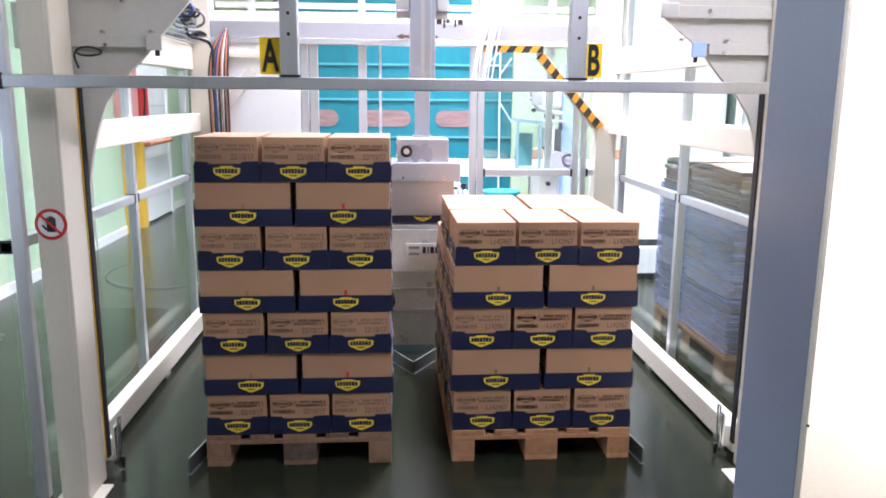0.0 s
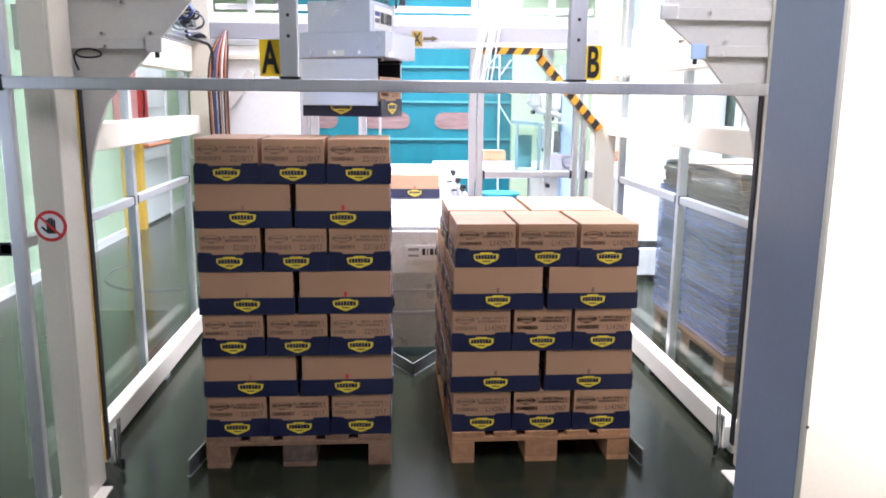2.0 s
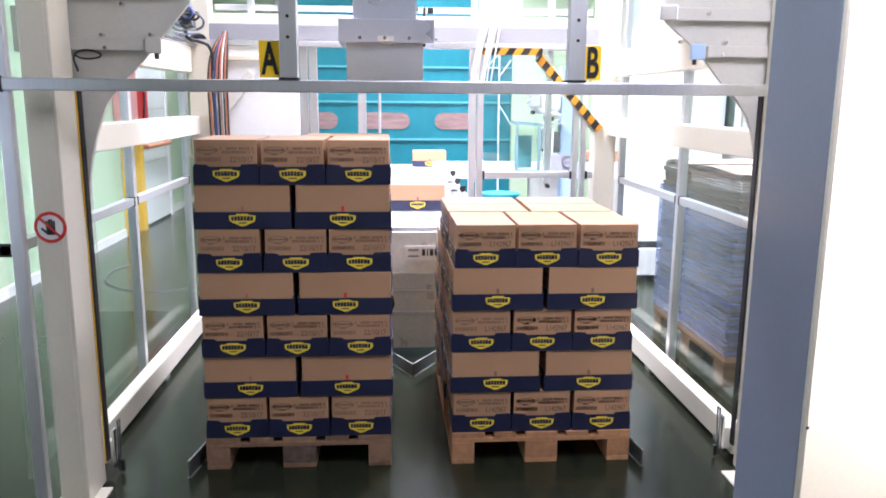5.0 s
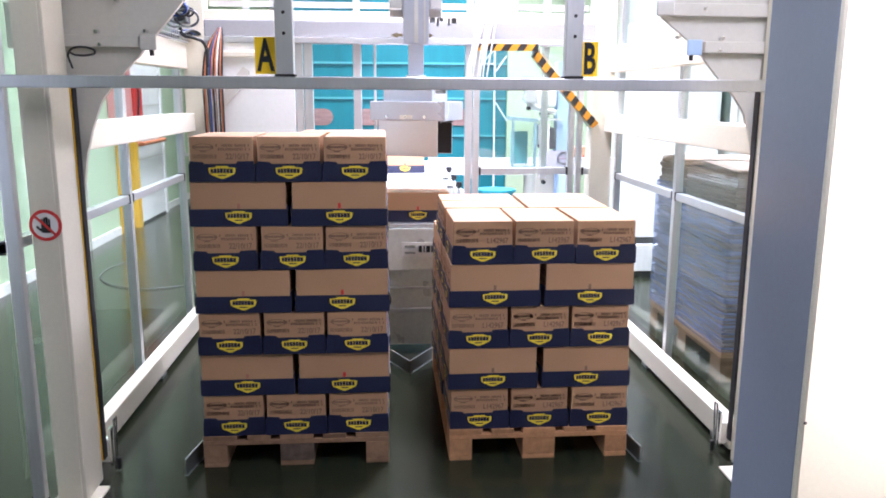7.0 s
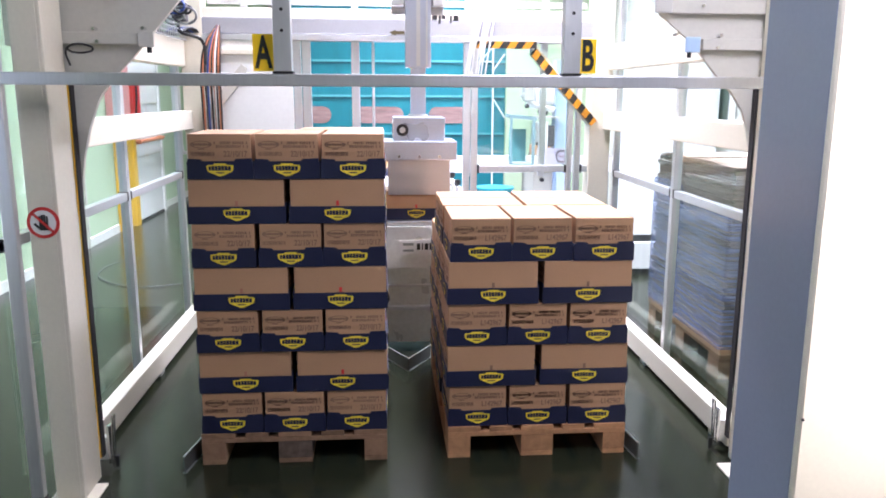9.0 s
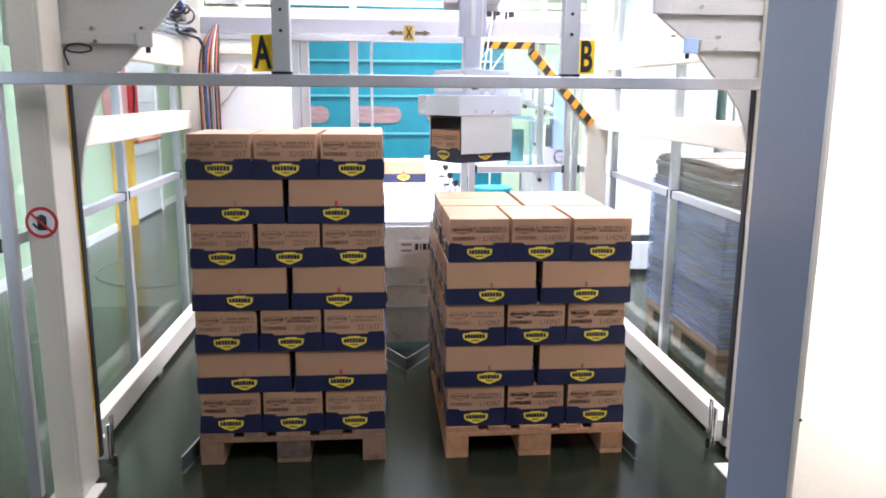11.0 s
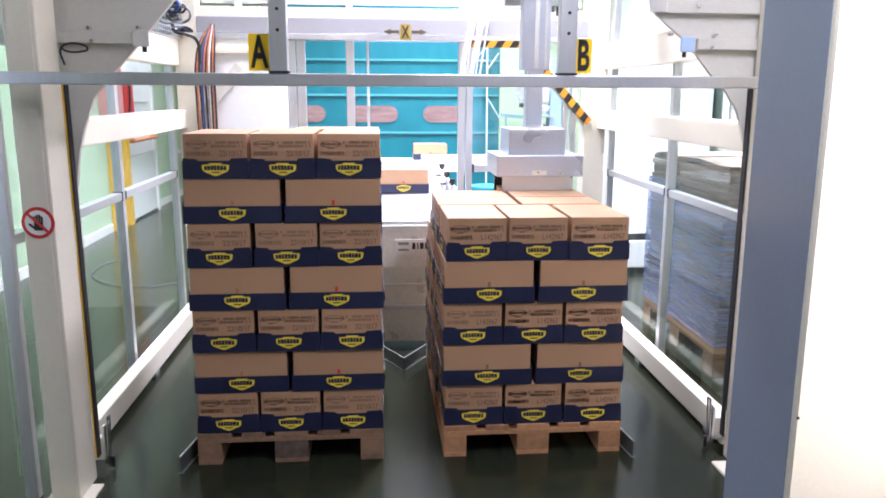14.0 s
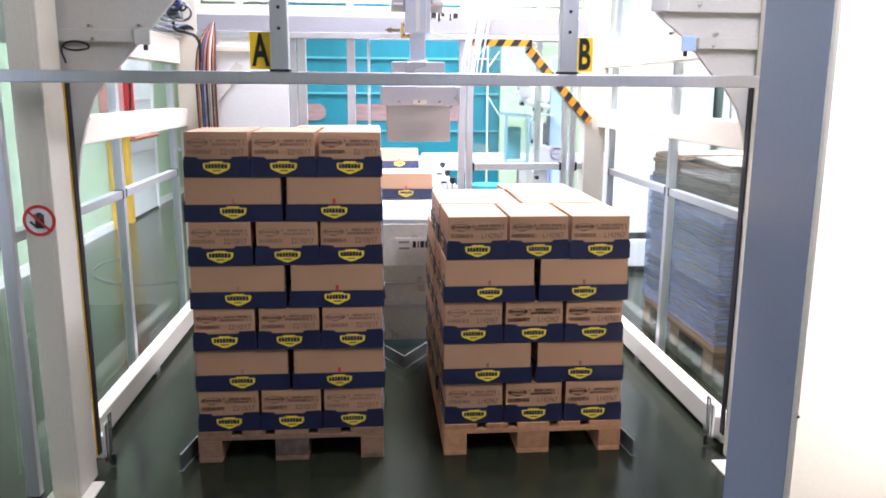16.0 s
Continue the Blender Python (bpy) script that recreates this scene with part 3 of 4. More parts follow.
part("side_rail", box(0.36, 2.8, 5.55, 5.59, CZ - 0.12, CZ + 0.075, 0.003), WHITE, cross)
for x in (0.5, 1.6, 2.5):
    part("leg", box(x, x + 0.05, 5.8, 5.85, 0, CZ - 0.05), ALU, cross)

# ---- teal door and rear wall ----
YT = 7.4
door = tagged(thing("door_1", (0, YT, 0), "teal fabric fast door with rows of rounded windows", "door"), kind="structure")
part("curtain", box(-1.5, 1.6, 0.0, 0.02, 0.05, 3.4), TEAL, door)
for z in (0.55, 1.02, 1.52, 1.98, 2.5):
    part("seam", box(-1.5, 1.6, -0.012, -0.002, z, z + 0.025), TEAL_DARK, door)
    part("seam_tape", box(-1.5, 1.6, -0.008, -0.002, z + 0.03, z + 0.055), TEAL_LIGHT, door)
for cx in (-1.15, -0.18, 0.82):
    g = bmesh.new()
    pts = [(cx + sx * 0.22 + 0.11 * math.cos(a), 1.31 + 0.11 * math.sin(a)) for sx, a0 in ((1, -90), (-1, 90)) for a in [radians(a0 + 18 * i) for i in range(11)]]
    slab(g, pts, "y", -0.012, -0.004)
    part("pane", g, PINK, door, "rounded see-through window with brown view")

# thin white strut frame that stands before the teal door
struts = thing("strut_frame", (0, 7.3, 0), "thin white strut frame standing before the teal door", "frame")
part("upright", rod(bmesh.new(), (1.36, 0, 0), (1.34, 0, 2.9), 0.013), WHITE, struts)
for p, q in (((1.04, 1.88), (1.335, 2.2)), ((1.36, 1.52), (1.52, 1.27)), ((1.09, 0.84), (1.355, 0.58)), ((1.36, 1.92), (1.50, 2.12)), ((1.02, 2.02), (1.34, 2.02))):
    part("strut", rod(bmesh.new(), (p[0], -0.01, p[1]), (q[0], -0.01, q[1]), 0.010), WHITE, struts)

# ---- rear guard and bracing ----
for s in (-1, 1):
    beam("travel_rail", *sorted((s * 1.45, s * 1.56)), -0.035, 2.25, 1.76, 1.93)
    g = bmesh.new()
    slab(g, [(s * 1.33, 1.46), (s * 1.33, 1.37), (s * 0.90, 1.86), (s * 0.90, 1.93), (s * 0.93, 1.93)] if s > 0 else [(-1.33, 1.47), (-1.33, 1.37), (-1.06, 1.69), (-1.04, 1.75), (-1.08, 1.78)], "y", *((2.27, 2.33) if s > 0 else (2.226, 2.2455)))
    # the left brace's shade is put into its greyer colour
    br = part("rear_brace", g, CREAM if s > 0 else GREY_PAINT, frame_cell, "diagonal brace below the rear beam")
    g = bmesh.new()
    slab(g, [(s * 0.885, 1.865), (s * 0.925, 1.90), (s * 1.375, 1.41), (s * 1.335, 1.375)], "y", 2.232, 2.268)
    if s > 0:
        part("warning_strip", g, STRIPES, br, "black and yellow warning strip")
    else:
        g.free()
part("warning_strip", box(0.50, 0.925, 2.215, 2.2345, 1.898, 1.944), STRIPES, frame_cell, "black and yellow warning strip")
beam("rear_ledge", -1.33, -0.745, 2.225, 2.2455, 1.84, 1.88)

for x0, w in ((-0.740, 0.052), (-0.680, 0.058), (-0.345, 0.055), (-0.205, 0.018), (0.430, 0.045), (0.487, 0.045), (1.175, 0.04), (1.235, 0.04)):
    part("rear_post", box(x0, x0 + w, 2.28, 2.325, 0.0, 1.938, 0.003), ALU, fence)
for x0, x1 in ((0.532, 1.175), (1.275, 1.33)):
    r = part("rear_rail", box(x0, x1, 2.28, 2.325, 1.045, 1.09, 0.003), ALU, fence)
    part("joint", box(x0, x0 + 0.014, 2.275, 2.33, 1.04, 1.095), BLACK, r)
    if x1 < 1.3:
        part("joint", box(x1 - 0.014, x1, 2.275, 2.33, 1.04, 1.095), BLACK, r)
p = part("clear_sheet", box(0.532, 1.175, 2.30, 2.304, 1.09, 1.905), PANE, fence, "clear plastic guard sheet")
p.visible_shadow = False
part("rear_board", box(-1.33, -0.742, 2.246, 2.27, 0.1, 1.937), WHITE, fence, "opaque white guard board")

# upper guard rails behind the rear beam
for x0 in (-0.345, 0.45, -1.1, 1.0):
    part("upper_post", box(x0, x0 + 0.045, 2.405, 2.45, 1.0, 2.9, 0.003), ALU, fence)
for z in (2.19, 2.42):
    part("upper_rail", box(-1.33, 1.33, 2.452, 2.49, z, z + 0.04, 0.003), ALU, fence)

# bracket above the white strands, on the rear beam
part("hose_bracket", box(0.5, 0.8, 2.36, 2.40, 2.0705, 2.46, 0.004), ALU, frame_cell)

# loose guard latches at the lower beams
def toggle_latch(x, y, face):
    t = thing("toggle_latch", (x, y, 0.03, 0, 0, 0), "chromed toggle latch hanging on the lower beam", "latch", "guard latches")
    part("base", box(-0.006, 0.006, -0.02, 0.02, 0.0, 0.17, 0.002), CHROME, t)
    part("mount", box(*sorted((-face * 0.0065, -face * (1.399 - abs(x)))), -0.018, 0.018, 0.02, 0.12), STEEL, t)
    g = bmesh.new()
    for yy in (-0.014, 0.014):
        rod(g, (face * 0.012, yy, 0.03), (face * 0.02, yy, 0.21), 0.0045)
    rod(g, (face * 0.02, -0.014, 0.21), (face * 0.02, 0.014, 0.21), 0.0045)
    part("loop", g, CHROME, t)
    part("lever", box(*sorted((face * 0.006, face * 0.020)), -0.012, 0.012, -0.02, 0.07, 0.003, pose(0, 0, 0, 0, -face * 8, 0)), CHROME, t)
    part("grip", box(*sorted((face * 0.018, face * 0.034)), -0.008, 0.008, -0.022, 0.03, 0.003), BLACK, t, "black lever grip")


toggle_latch(-1.312, 0.0, 1)
toggle_latch(1.365, 0.0, -1)

# dark door edge with a yellow seal beside the front posts
part("door_edge", box(-1.3195, -1.308, -0.1, -0.066, 0.1, 1.62), RUBBER, frame_cell, "black rubber edge")
part("door_edge", box(1.373, 1.3795, -0.1, -0.066, 0.1, 1.62), RUBBER, frame_cell, "black rubber edge")
part("edge_strip", box(-1.3185, -1.3145, -0.106, -0.101, 0.1, 1.62), SAFETY_YELLOW, frame_cell, "thin yellow strip")

# bolts on the gussets, and the small clamp at the corner
for s in (-1, 1):
    for x, z in ((1.21, 1.822), (1.20, 1.775), (1.03, 1.825), (1.13, 1.935)):
        part("bolt", rod(bmesh.new(), (s * x, -0.096, z), (s * x, -0.060, z), 0.007, seg=6), CHROME, frame_cell)
    c0 = 0.99 if s < 0 else 1.065
    part("clamp", box(*sorted((s * c0, s * (c0 + 0.06))), -0.10, -0.0885, 1.755, 1.815, 0.004), BLUE_PAINT if s > 0 else GREY_PAINT, frame_cell)
    part("clamp_screw", rod(bmesh.new(), (s * (c0 + 0.02), -0.09, 1.735), (s * (c0 + 0.02), -0.09, 1.76), 0.009, seg=8), BLACK, frame_cell)
part("end_bracket", box(0.93, 1.0, -0.11, -0.0885, 1.905, 1.962, 0.004), STEEL, frame_cell)
loop = thing("wire_loop", (-1.30, -0.13, 1.745), "short black cable loop hooked on the gusset", "cable")
tube([(0, 0, 0.0), (0.03, -0.02, 0.014), (0.085, -0.02, 0.012), (0.10, -0.01, 0.0), (0.08, -0.02, -0.012), (0.03, -0.02, -0.012), (0.0, 0, -0.004), (0.01, 0, -0.06)], 0.004, BLACK, "cable", loop)

# ---- cable bundle at the rear corner ----
bundle = thing("cable_bundle", (-1.27, 2.20, 1.15), "bundle of orange, blue and black cables at the rear post", "cables")
r2 = random.Random(4)
for i, m_ in enumerate((BLACK, ORANGE_C, BLACK, GREY_C, BLUE_C, ORANGE_C, BLACK, ORANGE_C, WHITE, BLACK, ORANGE_C, BLACK)):
    x = -0.065 + 0.011 * i
    tube([(x * 0.9, 0.0 + r2.uniform(-0.02, 0.02), 0.0), (x + r2.uniform(-0.004, 0.004), r2.uniform(-0.03, 0.01), 0.35), (x + 0.004, -0.02, 0.62), (x * 0.8 + 0.02, 0.0, 0.76), (0.05 + 0.15 * x, 0.04, 0.88)], 0.0058, m_, "cable", bundle)
tray = thing("cable_tray", (-1.50, 0.6, 1.93), "wire mesh cable tray with blue-grey cables", "cable tray")
g = bmesh.new()
for i in range(34):
    bx(g, -0.07, 0.07, i * 0.05, i * 0.05 + 0.005, 0.0, 0.005)
    bx(g, 0.065, 0.07, i * 0.05, i * 0.05 + 0.005, 0.0, 0.06)
for z in (0.0, 0.03, 0.06):
    bx(g, 0.065, 0.07, 0, 1.66, z, z + 0.005)
part("mesh", g, ALU, tray)
for i in range(6):
    x = -0.05 + i * 0.018
    tube([(x, 0, 0.02), (x + 0.006, 0.5, 0.024), (x - 0.004, 1.1, 0.02), (x, 1.5, 0.03), (x + 0.09, 1.64, 0.07), (x + 0.15, 1.68, -0.08)], 0.009, (BLUE_C, GREY_C, BLACK)[i % 3], "cable", tray)
box_ = thing("junction_box", (-1.42, 2.1, 2.02), "grey junction box behind a tangle of dark cables", "junction box")
part("case", box(-0.06, 0.03, -0.02, 0.06, 0.02, 0.14, 0.01), GREY_C, box_)
rl = random.Random(21)
for i in range(9):
    cx, cz, rr_ = rl.uniform(-0.03, 0.05), rl.uniform(0.03, 0.13), rl.uniform(0.035, 0.075)
    pts = [(cx + rr_ * math.cos(a), -0.035 - 0.006 * i + rl.uniform(-0.01, 0.01), cz + 0.7 * rr_ * math.sin(a)) for a in [k * 0.9 + i for k in range(7)]]
    tube(pts, 0.0075, (GREY_C, DULL, BLACK, BLUE_C, DULL)[i % 5], "cable_coil", box_)
tube([(-0.02, -0.02, 0), (0.0, -0.05, -0.05), (0.07, -0.04, -0.07), (0.12, 0.0, -0.1), (0.13, 0.02, -0.25)], 0.011, BLACK, "cable", box_)

# thin white strands in a loose fan at the rear beam
hoses = thing("hose_strands", (0.575, 2.19, 2.16), "thin white strands hanging in a loose fan", "hoses")
for i in range(9):
    a = -0.06 + 0.016 * i
    tube([(a * 1.1 + 0.02, 0.0, 0.4), (a, 0.012 * (i % 3), 0.04), (a - 0.04 - 0.004 * (i % 4), 0.02 * (i % 2), -0.2), (a * 0.9 - 0.10 + 0.012 * (i % 3), 0.02, -0.5)], 0.0055, WHITE, "hose", hoses)

# ---- stack of flat cartons beyond the fence ----
fl = thing("flat_carton_stack", (1.75, 0.85, 0), "stack of flat cardboard blanks in stretch film on a pallet", "cardboard stack")
rc = random.Random(8)
z, tops = 0.195, 1.175
sheets = bmesh.new()
while z < tops:
    hgt = rc.uniform(0.009, 0.020)
    for y0, y1 in ((0.0, 0.70), (0.745, 1.16)):
        o, p_, tw = rc.uniform(0, 0.022), rc.uniform(-0.012, 0.012), rc.uniform(-0.6, 0.6)
        bx(sheets, o, 0.78 + o, y0 + p_, y1 + p_, z, z + hgt - 0.0025, 0, pose(0, 0, 0, 0, 0, tw))
    z += hgt
tagged(part("cardboard_blanks", sheets, CARD_EDGE, fl), kind="stuff")
for y0, y1 in ((0.0, 0.70), (0.745, 1.16)):
    g = bmesh.new()
    for k in range(3):
        n, zz = 14, 1.180 + 0.008 * k
        lift = [0.014 * math.exp(-((i / n - 0.62) / 0.2) ** 2) + 0.003 * math.sin(i * 0.5 + k) ** 2 for i in range(n + 1)]
        ys = [y0 + 0.01 + (y1 - y0 - 0.02) * i / n for i in range(n + 1)]
        slab(g, [(y, zz + h_) for y, h_ in zip(ys, lift)] + [(y, zz + h_ + 0.004) for y, h_ in list(zip(ys, lift))[::-1]], "x", 0.01 + 0.006 * k, 0.77)
    part("top_blank", g, CARD_EDGE, fl, "bowed top sheets")
part("base_sheet", box(-0.004, 0.79, -0.01, 1.17, 0.1445, 0.19, 0.004), KRAFT, fl, "brown cardboard base layer")
for y0, y1, z1 in ((-0.014, 0.705, 0.98), (0.732, 1.178, 1.04)):
    f_ = part("stretch_film", box(-0.014, 0.81, y0, y1, 0.175, z1, 0.02), FILM, fl, "glossy clear stretch film, blue reflection in its colour")
    f_.visible_shadow = False
for y0 in (0.0, 0.51, 1.02):
    for x0 in (0.0, 0.33, 0.68):
        part("block", box(x0, x0 + 0.1, y0, y0 + 0.14, 0.0, 0.1, 0.003), WOOD_OLD, fl)
    part("deck", box(0, 0.78, y0, y0 + 0.14, 0.1, 0.122, 0.003), WOOD_OLD, fl)
for x0 in (0.0, 0.17, 0.34, 0.51, 0.68):
    part("deck_board", box(x0, x0 + 0.1, 0, 1.16, 0.1225, 0.144, 0.003), WOOD_OLD, fl)

# ---- side of the hall beyond the left fence ----
ed = tagged(thing("door_2", (-3.195, 6.31, 0), "white emergency door with red push bar and yellow guard posts", "door"), kind="structure")
part("leaf", box(0.0, 0.05, 0.12, 1.25, 0.03, 2.1, 0.004), WHITE, ed)
part("guard_post", box(0.0, 0.09, -0.02, 0.11, 0, 1.22, 0.004), SAFETY_YELLOW, ed, "yellow guard post")
part("guard_post", box(0.0, 0.06, -0.43, -0.35, 0, 1.22, 0.004), SAFETY_YELLOW, ed, "yellow guard post")
g = bmesh.new()
rod(g, (0.11, 0.2, 1.0), (0.11, 1.2, 1.0), 0.025)
for y in (0.25, 1.15):
    rod(g, (0.05, y, 1.0), (0.11, y, 1.0), 0.03)
part("push_bar", g, ORANGE_C, ed, "orange-red push bar")
for z in (0.35, 0.8, 1.45):
    part("panel_line", box(0.05, 0.056, 0.16, 1.21, z, z + 0.015), GREY_PAINT, ed)
part("door_frame", box(0.0, 0.07, 1.26, 1.33, 0, 2.15, 0.004), WHITE, ed)
part("threshold", box(0.0, 0.055, 0.12, 1.25, 0.0, 0.028), BLACK, ed)
ex = thing("fire_extinguisher", (-3.08, 6.36, 1.25), "red fire extinguisher with a wall sign", "fire extinguisher")
g = bmesh.new()
rod(g, (0, 0, 0), (0, 0, 0.42), 0.075, seg=20)
rod(g, (0, 0, 0.42), (0, 0, 0.50), 0.07, 0.025, seg=20)
part("cylinder", g, RED, ex)
tube([(0.02, 0.02, 0.5), (0.06, -0.08, 0.48), (0.07, -0.1, 0.3), (0.05, -0.1, 0.1)], 0.012, BLACK, "hose", ex)
part("bracket", box(-0.11, -0.07, -0.05, 0.05, 0.05, 0.4), STEEL, ex)
cb = thing("red_hose_cabinet", (-3.19, 5.72, 1.30), "faded red fire hose cabinet on the green wall", "cabinet")
part("case", box(0, 0.14, 0, 0.42, 0, 0.6, 0.01), mat("faded_red_paint", (0.60, 0.24, 0.22), 0.5), cb)
pipe = thing("white_pipe", (-3.12, 8.6, 0.7), "bent white pipe on the green wall", "pipe")
tube([(0, 0, 1.6), (0, 0, 0.4), (0, 0.0, 0.12), (0, 0.06, 0.03), (0, 0.2, 0.0), (0, 0.8, 0.0)], 0.025, WHITE, "tube", pipe)
for y in (4.9, 6.05, 7.75):
    setting("trim", box(-3.2, -3.17, y, y + 0.03, 0, 4.6), GREY_PAINT, "grey wall joint strip", "trim")
setting("baseboard", box(-3.2, -3.185, -6.9, 9.4, 0, 0.09), WHITE_WALL, "pale skirting along the green wall", "baseboard")
setting("wall_panel", box(-3.2, -1.9, 9.28, 9.39, 0, 4.6), GREEN_WALL, "pale green end wall", "wall")
hose2 = thing("floor_cable", (-2.2, 3.2, 0.008), "thin grey cable lying in a curl on the floor", "cable")
tube([(-0.4, 1.2, 0), (-0.5, 0.7, 0), (-0.3, 0.2, 0), (0.1, 0.0, 0), (0.6, 0.2, 0), (0.9, 0.1, 0)], 0.004, GREY_C, "cable", hose2)

# ---- packing machine and wall behind the right guard ----
setting("wall_green", box(1.53, 2.9, 7.30, 7.39, 0, 4.6), GREEN_WALL, "pale green wall beside the teal door", "wall")
pm = thing("packing_machine", (1.15, 4.9, 0), "white and pale blue carton packing machine with glass guard", "machine")
part("body", box(0.33, 0.68, 0.1, 0.8, 0.0, 0.80, 0.01), GREY_PAINT, pm)
part("column", box(0.535, 0.70, 0.06, 0.22, 0.0, 1.95, 0.01), BLUE_PAINT, pm, "pale blue column")
part("side_cover", box(0.55, 0.70, -0.06, 0.055, 0.0, 0.80, 0.03), BLUE_PAINT, pm, "pale blue rounded cover")
part("glass_guard", box(0.075, 0.285, 0.0, 0.006, 0.87, 1.325), PANE, pm, "greenish glass guard")
part("guard_back", box(0.09, 0.275, 0.30, 0.31, 0.87, 1.22), TEAL_LIGHT, pm, "pale teal panel behind the glass")
for x0, x1, z0, z1 in ((0.05, 0.075, 0.80, 1.345), (0.285, 0.315, 0.80, 1.325), (0.0755, 0.2845, 0.845, 0.87)):
    part("guard_frame", box(x0, x1, -0.01, 0.02, z0, z1, 0.003), GUARD_TEAL, pm, "teal-grey guard frame")
g = bmesh.new()
slab(g, [(0.045, 1.346), (0.33, 1.3255), (0.33, 1.36), (0.045, 1.385)], "y", -0.012, 0.30)
part("guard_top", g, GUARD_TEAL, pm, "sloping teal-grey guard top")
part("sign_plate", box(0.325, 0.666, -0.08, -0.07, 0.86, 1.04), mat("lilac_plate", (0.50, 0.46, 0.55), 0.5), pm, "pale lilac notice plate")
g = bmesh.new()
for i in range(24):
    a0, a1 = i / 24 * math.tau, (i + 1) / 24 * math.tau
    g.faces.new([g.verts.new((0.59 + r * math.cos(a), -0.084, 0.955 + r * math.sin(a))) for r, a in ((0.052, a0), (0.066, a0), (0.066, a1), (0.052, a1))])
bmesh.ops.solidify(g, geom=g.faces[:], thickness=0.001)
part("sign_ring", g, mat("pale_red_ring", (0.42, 0.30, 0.36), 0.5), pm)
part("sign_bar", box(0.545, 0.635, -0.0835, -0.0815, 0.949, 0.961, 0, None), mat("pale_red_bar", (0.42, 0.30, 0.36), 0.5), pm)
part("drive_unit", box(0.33, 0.43, 0.0, 0.3, 1.06, 1.30, 0.02), STEEL, pm)
part("drive_unit", box(0.44, 0.53, 0.02, 0.3, 1.05, 1.27, 0.015), GREY_C, pm, "dark grey drive housing")
part("drive_pipe", rod(bmesh.new(), (0.435, -0.02, 1.04), (0.435, -0.02, 1.31), 0.012), WHITE, pm)
g = bmesh.new()
rod(g, (0.22, 0.05, 1.50), (0.52, 0.05, 1.43), 0.03)
rod(g, (0.18, 0.05, 1.60), (0.30, 0.05, 1.48), 0.04)
bx(g, 0.19, 0.30, 0.0, 0.15, 1.52, 1.69, 0.02)
part("arm", g, STEEL, pm, "grey jointed arm")
part("head_cover", box(0.31, 0.53, 0.03, 0.3, 1.48, 1.68, 0.04), WHITE, pm)
part("shelf", box(0.32, 0.56, -0.02, 0.2, 1.345, 1.365, 0.003), STEEL, pm)
for x, z in ((0.22, 1.47), (0.36, 1.415), (0.42, 1.405), (0.35, 1.08), (0.40, 0.70)):
    part("knob", rod(bmesh.new(), (x, -0.03, z), (x, 0.03, z), 0.022), BLACK, pm)
drum = thing("teal_bin", (1.02, 4.75, 0), "low round teal plastic bin beside the conveyor", "bin")
g = bmesh.new()
rod(g, (0, 0, 0), (0, 0, 0.62), 0.15, 0.19, seg=24)
rod(g, (0, 0, 0.62), (0, 0, 0.645), 0.205, seg=24)
part("shell", g, TEAL, drum)
lowwall = thing("white_low_cabinet", (2.0, 3.4, 0), "low white cabinet with a dark plinth line", "cabinet")
part("body", box(0, 0.8, 0, 0.5, 0.06, 0.30, 0.006), WHITE, lowwall)
part("upper", box(0, 0.8, 0.05, 0.5, 0.36, 2.2, 0.006), WHITE, lowwall)
part("gap_panel", box(0.02, 0.78, 0.06, 0.48, 0.0, 0.36), BLACK, lowwall)
wn = tagged(thing("window_1", (2.88, 3.35, 1.42), "small dark window with papers in the white wall", "window"), kind="structure")
part("window_frame", box(-0.04, 0.0, -0.05, 0.75, -0.1, 0.5, 0.004), WHITE, wn)
for y in (0.0, 0.25, 0.5):
    part("pane", box(-0.046, -0.041, y, y + 0.2, -0.04, 0.42), mat("dark_pane", (0.12, 0.16, 0.14), 0.15, vary=0.6, grain=9), wn)
setting("door_post", box(2.86, 2.9, 4.3, 4.36, 0, 2.3), GREY_PAINT, "grey door post", "trim")

# ---- knobs on the conveyor guide ----
gk = thing("guide_clamp", (0.0, 0, 0), "row of black star knobs on conveyor guide posts", "clamp knobs")
for x, y, z in ((0.405, 3.30, 0.96), (0.405, 2.85, 0.94), (0.405, 2.42, 0.93)):
    part("post", rod(bmesh.new(), (x, y, 0.0), (x, y, z), 0.010), ALU, gk)
    g = bmesh.new()
    rod(g, (x, y, z), (x, y, z + 0.02), 0.012, 0.026, seg=8)
    rod(g, (x, y, z + 0.02), (x, y, z + 0.045), 0.026, 0.022, seg=8)
    part("knob", g, BLACK, gk)
    part("bracket", rod(bmesh.new(), (x, y, z - 0.05), (x - 0.05, y, z - 0.05), 0.008), BLACK, gk)
gl = thing("guide_plate", (0.32, 0, 0), "white panel beside the conveyor", "panel")
part("panel", box(0.11, 0.13, 2.42, 5.5, 0.0, 0.90, 0.004), WHITE, gl)

# maker's plate bars
for x0, x1, z0, z1, m_ in ((0.0, 0.02, 0.545, 0.585, BLACK), (0.03, 0.038, 0.545, 0.585, BLACK), (0.047, 0.07, 0.545, 0.585, BLACK), (0.077, 0.11, 0.545, 0.585, BLACK), (-0.085, -0.02, 0.572, 0.588, DULL), (-0.085, -0.02, 0.535, 0.548, DULL)):
    part("plate_bar", box(x0, x1, -0.0015, 0.0, z0, z1, 0, pose(0.0, 1.5525, 0.11)), m_, plate)

